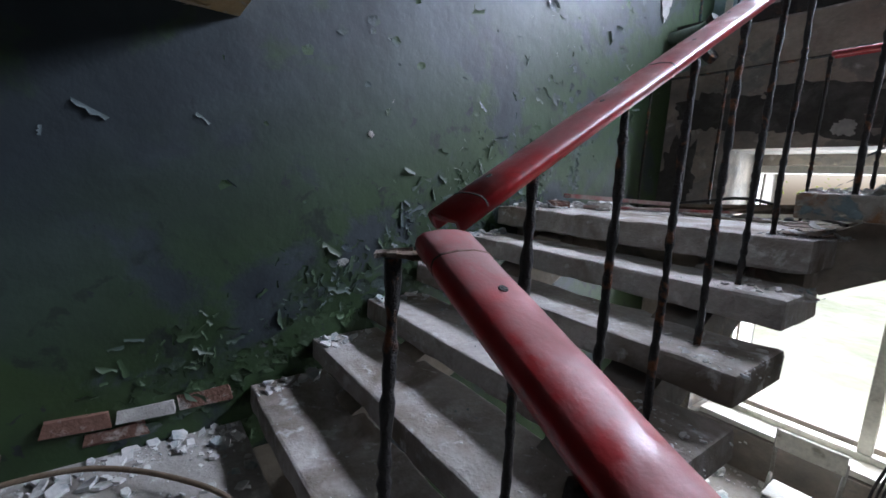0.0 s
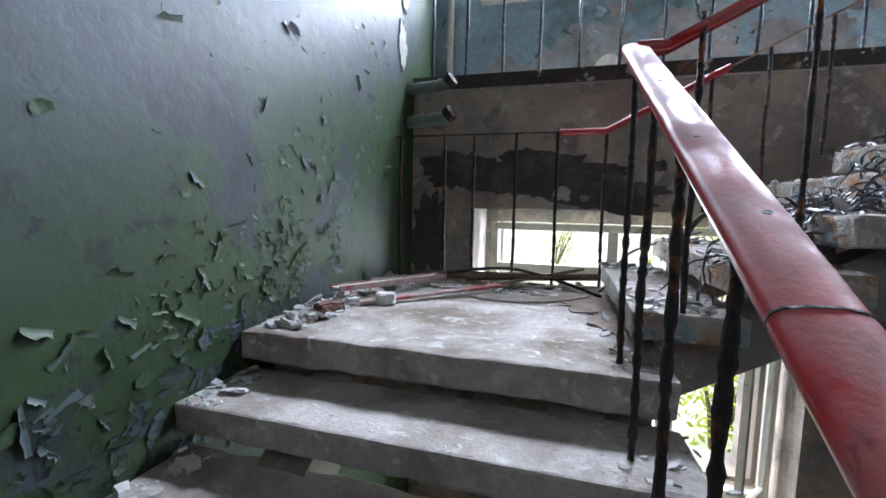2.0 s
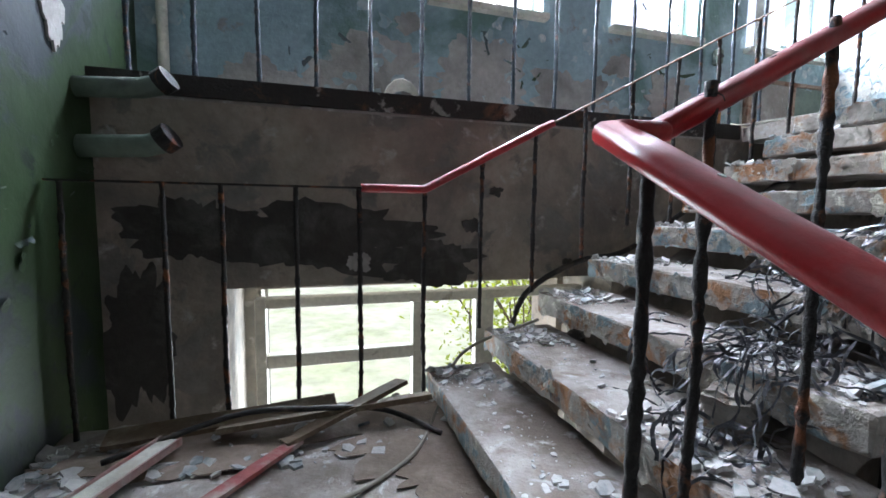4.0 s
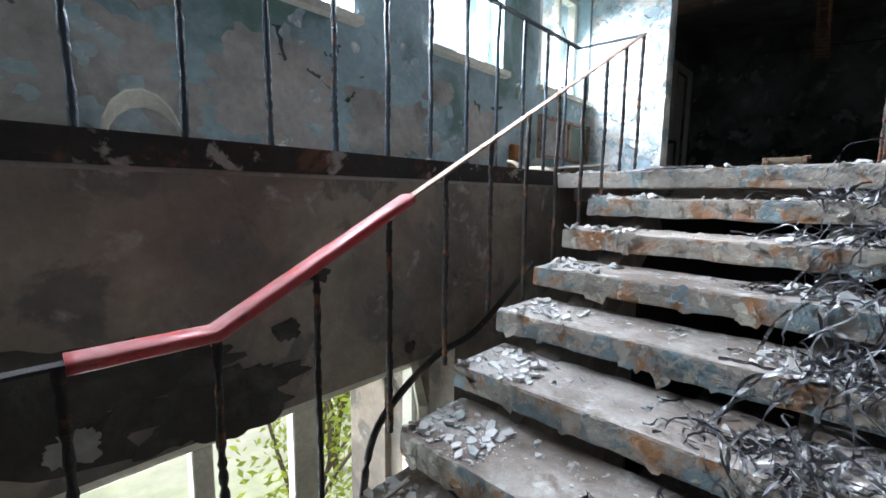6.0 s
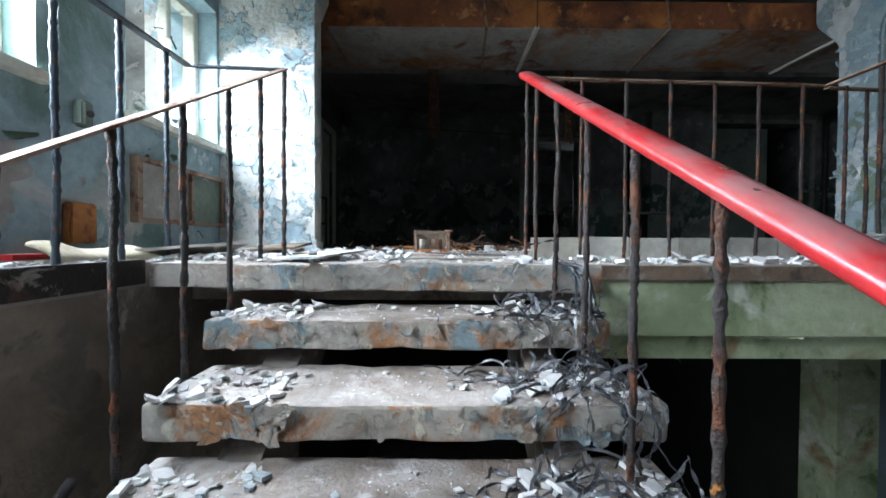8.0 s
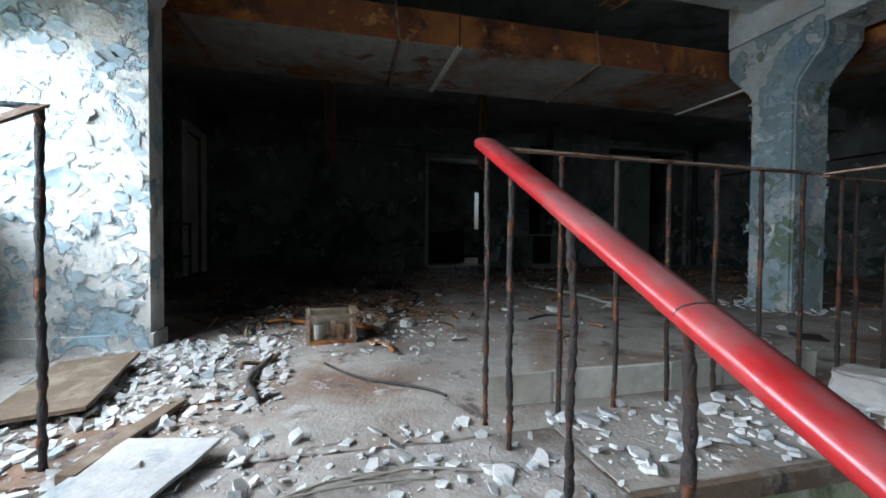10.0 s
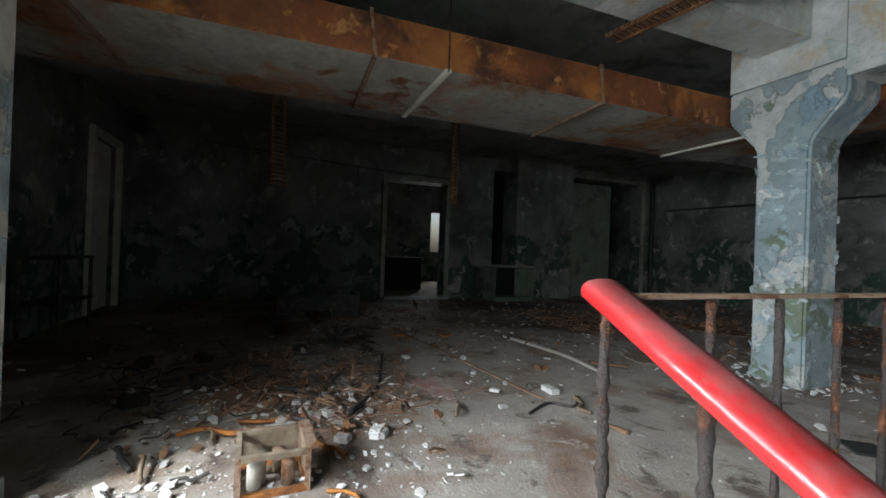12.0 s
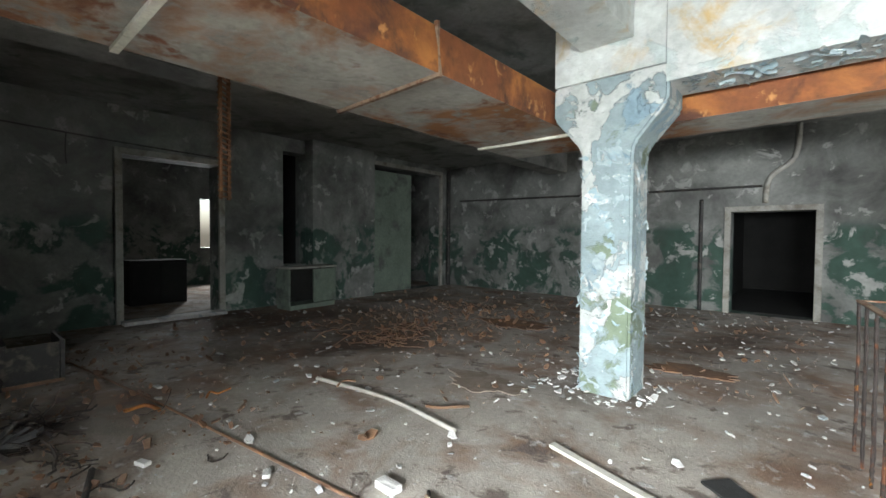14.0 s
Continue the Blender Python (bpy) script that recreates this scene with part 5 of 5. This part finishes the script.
FRAME_GREY = material("grimy_frame_paint", (0.30, 0.29, 0.26), 0.7, [((0.16, 0.14, 0.11), 4, 0.58, 0.08, 0)], 0.3, 60)
WHITE_KEEP, WHITE_WOOD = WHITE_WOOD, FRAME_GREY
door_frame("door_1", "x", 9.7, 1.13, 2.41, FLOOR, 4.94, "wide doorway in the far wall with a grimy frame")
door_frame("door_2", "x", 9.7, -4.3, -2.04, FLOOR, 5.40, "tall doorway with a dull green leaf half across it")
door_frame("door_3", "y", -4.75, 2.33, 3.42, FLOOR, 4.27, "pitch dark doorway in the side wall")
WHITE_WOOD = WHITE_KEEP
bm = bmesh.new()
box(bm, 9.74, 9.79, -3.34, -2.05, FLOOR, 5.30)
bmesh.ops.bevel(bm, geom=list(bm.edges), offset=0.008, segments=1, affect="EDGES")
tagged(link("door_leaf", bm, DOOR_GREEN), "dull green door leaf standing in the tall doorway", "door", kind="structure")
ld = tagged(new("door_4"), "closed white panelled door in the shadowed wall", "door", kind="structure")
for a, b, c, d, y, nm in ((8.15, 9.05, FLOOR, 4.9, 6.76, "leaf"), (8.25, 8.95, 2.75, 3.5, 6.74, "panel"), (8.25, 8.95, 3.65, 4.7, 6.74, "panel")):
    bm = bmesh.new()
    box(bm, a, b, y, y + 0.04, c, d)
    bmesh.ops.bevel(bm, geom=list(bm.edges), offset=0.01, segments=1, affect="EDGES")
    part(nm, bm, WHITE_WOOD, ld)
for a, b, c, d in ((8.05, 8.15, FLOOR, 5.0), (9.05, 9.15, FLOOR, 5.0), (8.15, 9.05, 4.9, 5.0)):
    bm = bmesh.new()
    box(bm, a, b, 6.64, 6.71, c, d)
    part("jamb", bm, WHITE_WOOD, ld)
cab = thing("cupboard", "dark wooden cupboard standing in the room beyond", "cupboard", at=(11.6, 1.6, FLOOR))
for dims, nm in (((11.4, 11.9, 1.05, 1.95, FLOOR, 3.35), "body"), ((11.38, 11.4, 1.08, 1.48, FLOOR + 0.06, 3.3), "door"), ((11.38, 11.4, 1.52, 1.92, FLOOR + 0.06, 3.3), "door")):
    bm = bmesh.new()
    box(bm, *dims)
    under(cab, part(nm, bm, DARK, cab))
bx = thing("metal_cabinet", "open dull green metal cabinet standing askew by the far wall", "cabinet", at=(9.2, -0.18, FLOOR))
bx.rotation_euler = (0, 0, radians(4))
for dims, nm, m in (((-0.20, 0.20, -0.49, -0.46, 0.08, 0.70), "side_panel", DOOR_GREEN), ((-0.20, 0.20, 0.46, 0.49, 0.08, 0.70), "side_panel", DOOR_GREEN), ((-0.22, 0.20, -0.50, 0.50, 0.70, 0.73), "top", FRAME_GREY), ((-0.20, 0.20, -0.46, 0.46, 0.0, 0.08), "base", DOOR_GREEN), ((0.18, 0.20, -0.46, 0.46, 0.08, 0.70), "back_panel", DARK), ((-0.23, -0.20, -0.46, 0.02, 0.10, 0.68), "door", DOOR_GREEN)):
    bm = bmesh.new()
    box(bm, *dims)
    part(nm, bm, m, bx)
wall_y("pier_far", 9.45, 9.7, -1.95, -0.46, FLOOR, CEIL, [], HALL_WALL, "projecting pier of the far wall with green and white patches")
bench = thing("broken_cabinet", "overturned broken dark cabinet on the hall floor", "cabinet", at=(7.45, 3.85, FLOOR))
for dims, nm in (((7.2, 7.7, 3.35, 4.4, FLOOR, FLOOR + 0.03), "back_panel"), ((7.2, 7.7, 3.35, 3.38, FLOOR + 0.03, FLOOR + 0.36), "side_panel"), ((7.2, 7.7, 4.37, 4.4, FLOOR + 0.03, FLOOR + 0.36), "side_panel"), ((7.2, 7.23, 3.38, 4.37, FLOOR + 0.03, FLOOR + 0.34), "shelf"), ((7.2, 7.7, 3.7, 3.73, FLOOR + 0.03, FLOOR + 0.36), "shelf")):
    bm = bmesh.new()
    box(bm, *dims, 0.006)
    under(bench, part(nm, bm, LITTER if nm == "back_panel" else CABLE, bench))
stand = thing("metal_stand", "dark metal frame stand against the shadowed wall", "stand", at=(6.7, 6.4, FLOOR))
for x in (6.35, 7.05):
    for y in (6.3, 6.6):
        bm = bmesh.new()
        sweep(bm, [(x, y, FLOOR), (x, y, 3.35)], ring(0.018, 6))
        under(stand, part("leg", bm, CABLE, stand))
for z in (2.9, 3.33):
    bm = bmesh.new()
    box(bm, 6.32, 7.08, 6.28, 6.62, z, z + 0.025)
    under(stand, part("shelf", bm, CABLE, stand))
col2 = thing("column", "second flaking concrete column beyond the stair well", "column", at=(1.35, -1.9, FLOOR))
bm = bmesh.new()
box(bm, 1.15, 1.55, -2.1, -1.7, FLOOR, CEIL)
bmesh.ops.bevel(bm, geom=list(bm.edges), offset=0.02, segments=2, affect="EDGES")
under(col2, part("shaft", bm, COLUMN, col2))
wire("wall_pipe", [(9.62, -4.6, FLOOR), (9.62, -4.6, 4.0), (9.62, -4.6, CEIL)], 0.05, CABLE, "dark riser pipe in the hall corner", "pipe", 10)
wire("wall_pipe", [(3.85, -4.68, FLOOR), (3.85, -4.68, 3.5), (3.85, -4.68, 4.5)], 0.03, CABLE, "dark pipe beside the doorway", "pipe", 8)
wire("wall_pipe", [(9.3, -4.68, 4.75), (6, -4.68, 4.7), (3.0, -4.68, 4.68)], 0.02, CABLE, "thin pipe along the side wall", "pipe", 8)
wire("wall_pipe", [(2.95, -4.66, 4.4), (2.9, -4.66, 4.8), (2.6, -4.66, 5.1), (2.55, -4.66, CEIL)], 0.04, FRAME_GREY, "bent pipe above the doorway", "pipe", 8)
plank("door_threshold", (9.55, 1.1, FLOOR + 0.002), (9.55, 2.45, FLOOR + 0.002), 0.25, 0.05, RUBBLE, "pale rubble sill in the doorway", "sill")

# ---- lower landing below the window ----
chair = thing("broken_chair", "broken tubular chair with white seat panel in the rubble", "chair", at=(-0.95, 5.2, LOW))
for a, b in (((-1.12, 5.32, LOW), (-1.14, 5.38, LOW + 0.55)), ((-0.78, 5.32, LOW), (-0.76, 5.38, LOW + 0.5)), ((-1.1, 5.05, LOW), (-1.12, 5.3, LOW + 0.25)), ((-0.8, 5.05, LOW), (-0.78, 5.3, LOW + 0.25))):
    bm = bmesh.new()
    sweep(bm, along(a, b, 4), ring(0.013, 8))
    under(chair, part("leg", bm, FRAME_GREY, chair, smooth=True))
for dims, nm in (((-1.14, -0.76, 5.35, 5.37, LOW + 0.42, LOW + 0.56), "backrest"), ((-1.1, -0.8, 5.05, 5.30, LOW + 0.2, LOW + 0.215), "seat")):
    bm = bmesh.new()
    box(bm, *dims)
    bmesh.ops.bevel(bm, geom=list(bm.edges), offset=0.006, segments=1, affect="EDGES")
    under(chair, part(nm, bm, WHITE_WOOD, chair, "white painted board"))
for i in range(5):
    wire("hanging_cable", [(-0.5 + 0.015 * i, 4.9, 0.95), (-0.49 + 0.01 * i, 4.9, 0.5), (-0.47 - 0.01 * i, 4.9 + 0.01 * i, 0.0), (-0.52 - 0.02 * i, 4.88, -0.5), (-0.56 + 0.03 * i, 4.9, LOW + 0.02 + 0.02 * i)], 0.007, CABLE, "black cable hanging from the flight to the rubble")
for i in range(14):
    r = random.Random(300 + i)
    lump("masonry_lump", (r.uniform(-1.9, 0.3), r.uniform(4.4, 5.4), LOW), (r.uniform(0.06, 0.18), r.uniform(0.05, 0.14), r.uniform(0.04, 0.09)), r.uniform(0, 180), RUBBLE if i % 3 else BRICK, "chunk of masonry in the rubble below the window", 330 + i)

# ---- open sash of the stair window ----
sash = tagged(new("window_sash"), "open yellowed sash swung into the stair", "window", kind="structure")
sm = Matrix.Translation((0.40, 5.80, 0)) @ Matrix.Rotation(radians(52), 4, "Z")


def sash_bar(nm, x0, x1, z0, z1, m, dep=0.022):
    bm = bmesh.new()
    box(bm, x0, x1, -dep, dep, z0, z1)
    bmesh.ops.transform(bm, matrix=sm, verts=bm.verts)
    part(nm, bm, m, sash)


for x0, x1, z0, z1 in ((-0.50, -0.45, -0.55, 1.38), (-0.05, 0.0, -0.55, 1.38), (-0.45, -0.05, -0.55, -0.49), (-0.45, -0.05, 1.32, 1.38), (-0.45, -0.05, 0.9, 0.95)):
    sash_bar("stile", x0, x1, z0, z1, WHITE_WOOD)
sash_bar("pane", -0.45, -0.05, 0.95, 1.32, GLASS, 0.002)
sash_bar("pane", -0.45, -0.05, -0.49, 0.9, GLASS, 0.002)

# ---- outside ----
def shrub(x, y, h, seed, count):
    rnd = random.Random(seed)
    t = thing("bush", "leafy young tree growing close outside the window", "tree", "trees outside", at=(x, y, -1.4))
    bm = bmesh.new()
    tips = []
    for i in range(6):
        a = rnd.uniform(0, 6.28)
        p = [Vector((x, y, -1.4))]
        d = Vector((0.3 * math.cos(a), 0.3 * math.sin(a), 1))
        for k in range(6):
            d += Vector((rnd.gauss(0, 0.15), rnd.gauss(0, 0.15), 0))
            p.append(p[-1] + d.normalized() * h / 6)
        for q0, q1, r in zip(p, p[1:], (0.03, 0.025, 0.02, 0.015, 0.01, 0.007)):
            sweep(bm, [q0, q1], ring(r, 5))
        tips += p[1:]
    under(t, part("trunk", bm, BARK, t))
    verts, faces = [], []
    for i in range(count):
        c = rnd.choice(tips) + Vector((rnd.gauss(0, 0.3), rnd.gauss(0, 0.3), rnd.gauss(0, 0.25)))
        u = Vector((rnd.gauss(0, 1), rnd.gauss(0, 1), rnd.gauss(0, 0.6))).normalized()
        v = u.cross(Vector((rnd.gauss(0, 1), rnd.gauss(0, 1), rnd.gauss(0, 1)))).normalized()
        s = rnd.uniform(0.03, 0.065)
        b = len(verts)
        verts += [c - u * s, c + v * s * 0.45, c + u * s, c - v * s * 0.45]
        faces.append((b, b + 1, b + 2, b + 3))
    me = bpy.data.meshes.new("crown")
    me.from_pydata(verts, [], faces)
    me.materials.append(LEAF)
    crown = new("crown", me)
    crown.parent = t
    under(t, crown)
    return t


for i, (x, y, h) in enumerate(((0.75, 8.0, 3.0), (1.7, 8.8, 3.6), (2.6, 10.0, 3.8), (-4.5, 17.0, 3.0), (4.5, 13.0, 4.4), (-1.5, 24.0, 3.5))):
    shrub(x, y, h, 500 + i, 1500)

lump("masonry_block", (1.72, 2.42, FLOOR), (0.26, 0.2, 0.13), 8, BARE, "pale plastered block on the hall floor edge", 400)

# ---- burnt and rusty litter on the hall floor ----
SOOT = material("charred_rubbish", (0.03, 0.024, 0.02), 0.9, [((0.09, 0.06, 0.045), 9, 0.58, 0.06, 0.2)], 0.7, 60)
STRAW = material("rusty_fibre", (0.17, 0.095, 0.055), 0.85, [((0.08, 0.045, 0.03), 6, 0.52, 0.05, 0), ((0.30, 0.19, 0.11), 5, 0.62, 0.05, 0)], 0.3, 60)
RED_DUST = material("red_brick_dust", (0.36, 0.15, 0.125), 0.95, [((0.36, 0.30, 0.27), 4, 0.50, 0.12, 0)], 0.3, 60)


def heap(name, c, spread, n, length, r, mat, label, seed, high=0.1):
    """A loose tangle of thin bent strands resting on the floor."""
    rnd = random.Random(seed)
    bm = bmesh.new()
    for _ in range(n):
        p = Vector((c[0] + rnd.gauss(0, spread[0]), c[1] + rnd.gauss(0, spread[1]), FLOOR + r + rnd.random() ** 2 * high))
        d = Vector((rnd.gauss(0, 1), rnd.gauss(0, 1), rnd.gauss(0, 0.25))).normalized()
        pts = [p.copy()]
        for _ in range(rnd.randint(4, 8)):
            d = (d + Vector((rnd.gauss(0, 0.45), rnd.gauss(0, 0.45), rnd.gauss(-0.1, 0.25)))).normalized()
            p = p + d * length * rnd.uniform(0.6, 1.2)
            p.z = max(FLOOR + r, p.z)
            pts.append(p.copy())
        sweep(bm, pts, ring(r * rnd.uniform(0.6, 1.3), 4))
    return tagged(link(name, bm, mat), label, "debris", kind="stuff")


heap("rusty_wire_tangle", (5.90, 3.75), (0.13, 0.13), 70, 0.05, 0.006, SOOT, "dark rusty wire tangle on the hall floor", 301, 0.22)
heap("rusty_wire_tangle", (6.3, 0.4), (0.2, 0.25), 50, 0.08, 0.007, STRAW, "brown tangle of rusty strips on the hall floor", 302, 0.16)
heap("dry_fibre", (4.35, 4.25), (0.26, 0.22), 34, 0.06, 0.005, STRAW, "rust brown fibres and strips beside the rubble", 303, 0.08)
heap("dry_fibre", (5.0, 3.9), (0.6, 0.5), 36, 0.04, 0.005, SOOT, "dark twigs and wire scraps scattered over the floor", 304, 0.03)
heap("dry_fibre", (4.8, 5.1), (0.5, 0.4), 36, 0.04, 0.005, SOOT, "charred twigs and scraps in the dark corner", 305, 0.05)
for i, (x, y, s) in enumerate(((5.31, 5.37, 0.16), (5.37, 4.97, 0.14), (4.92, 4.51, 0.13), (4.7, 4.85, 0.2), (5.6, 4.2, 0.12), (6.4, 4.4, 0.2), (7.2, 3.9, 0.3), (7.0, 4.4, 0.24), (4.4, 5.2, 0.15))):
    lump("charred_lump", (x, y, FLOOR), (s, s * 0.7, s * 0.45), 37 * i, SOOT, "charred lump of rubbish on the hall floor", 320 + i)
for i, (x, y, s) in enumerate(((3.93, 2.56, 0.13), (4.05, 2.95, 0.07), (3.75, 3.05, 0.06), (4.5, 2.9, 0.07), (5.1, 3.3, 0.08))):
    lump("plaster_lump", (x, y, FLOOR), (s, s * 0.55, s * 0.3), 50 * i, RUBBLE, "pale plaster lump lying on the hall floor", 340 + i)
patch("floor_stain", (4.27, 3.32, FLOOR + 0.002), X, (0, 1, 0), Z, 0.22, 0.13, RED_DUST, "red brick dust trodden into the hall floor", 350, 0.003)

# ---- stair head and gallery edge ----
FOAM = material("yellowed_foam_sheet", (0.44, 0.39, 0.28), 0.9, [((0.34, 0.29, 0.19), 5, 0.58, 0.06, 0.1)], 0.3, 60)
verts, faces = [], []
for i in range(15):
    u = i / 14
    h = 0.065 + 0.012 * math.sin(u * 9) - 0.03 * u
    for k in range(5):
        w = k / 4
        verts.append((1.22 + 0.5 * u + 0.012 * math.sin(u * 14 + k), 5.66 + 0.09 * w + 0.03 * math.sin(u * 5), FLOOR + 0.006 + h * w ** 0.6))
for i in range(14):
    for k in range(4):
        b = i * 5 + k
        faces.append((b, b + 1, b + 6, b + 5))
foam = soup("foam_strip", verts, faces, FOAM, "yellowed foam strip curled along the gallery edge", "foam", "")
foam.modifiers.new("thick", "SOLIDIFY").thickness = 0.012
for p in foam.data.polygons:
    p.use_smooth = True
for i, (a, b) in enumerate((((1.62, 4.66), (1.66, 4.15)), ((1.60, 4.62), (1.72, 4.28)), ((1.70, 4.36), (1.66, 4.02)))):
    wire("straw", [(*a, FLOOR + 0.008), ((a[0] + b[0]) / 2 + 0.02, (a[1] + b[1]) / 2, FLOOR + 0.016), (*b, FLOOR + 0.008)], 0.004, PALE_CABLE, "thin dry stalk lying on the top step", "straw", 5)
wire("hanging_cable", [(1.46, 2.36, FLOOR + 0.02), (1.43, 2.30, 2.45), (1.42, 2.24, 2.2), (1.41, 2.21, 1.95), (1.42, 2.24, 1.65), (1.40, 2.22, 1.3)], 0.011, PALE_CABLE, "pale cable hanging from the hall floor edge into the well")
bm = bmesh.new()
box(bm, 3.238, 3.259, 5.36, 6.14, FLOOR, FLOOR + 0.09, 0.004)
box(bm, 3.238, 3.452, 5.36, 5.379, FLOOR, FLOOR + 0.09, 0.004)
structure("trim_pier_base", bm, PIER, "chipped white plinth at the foot of the pier", "trim")
rs = random.Random(91)
for i in range(22):
    x, y = 3.55 + 0.75 * rs.random() ** 1.3, 4.05 + rs.uniform(-0.25, 0.45)
    s_ = rs.uniform(0.035, 0.09)
    lump("plaster_lump", (x, y, FLOOR), (s_, s_ * rs.uniform(0.5, 0.9), s_ * rs.uniform(0.3, 0.6)), rs.uniform(0, 180), rs.choice((RUBBLE, RUBBLE, BARE)), "pale broken plaster lump beside the crate", 720 + i)
heap("rusty_strip_heap", (4.15, 4.0), (0.24, 0.34), 34, 0.06, 0.006, LITTER, "heap of brown rusted strips and fibres on the hall floor", 311, 0.04)
heap("rusty_strip_heap", (4.9, 4.6), (0.5, 0.5), 44, 0.07, 0.007, SOOT, "dark scattered strips and wires on the hall floor", 312, 0.06)
wire("scrap_strip", [(3.9, 4.0, FLOOR + 0.02), (4.3, 3.75, FLOOR + 0.015), (4.75, 3.62, FLOOR + 0.015), (5.2, 3.5, FLOOR + 0.02)], 0.016, SOOT, "long dark strip trailing across the hall floor", "scrap", 5)
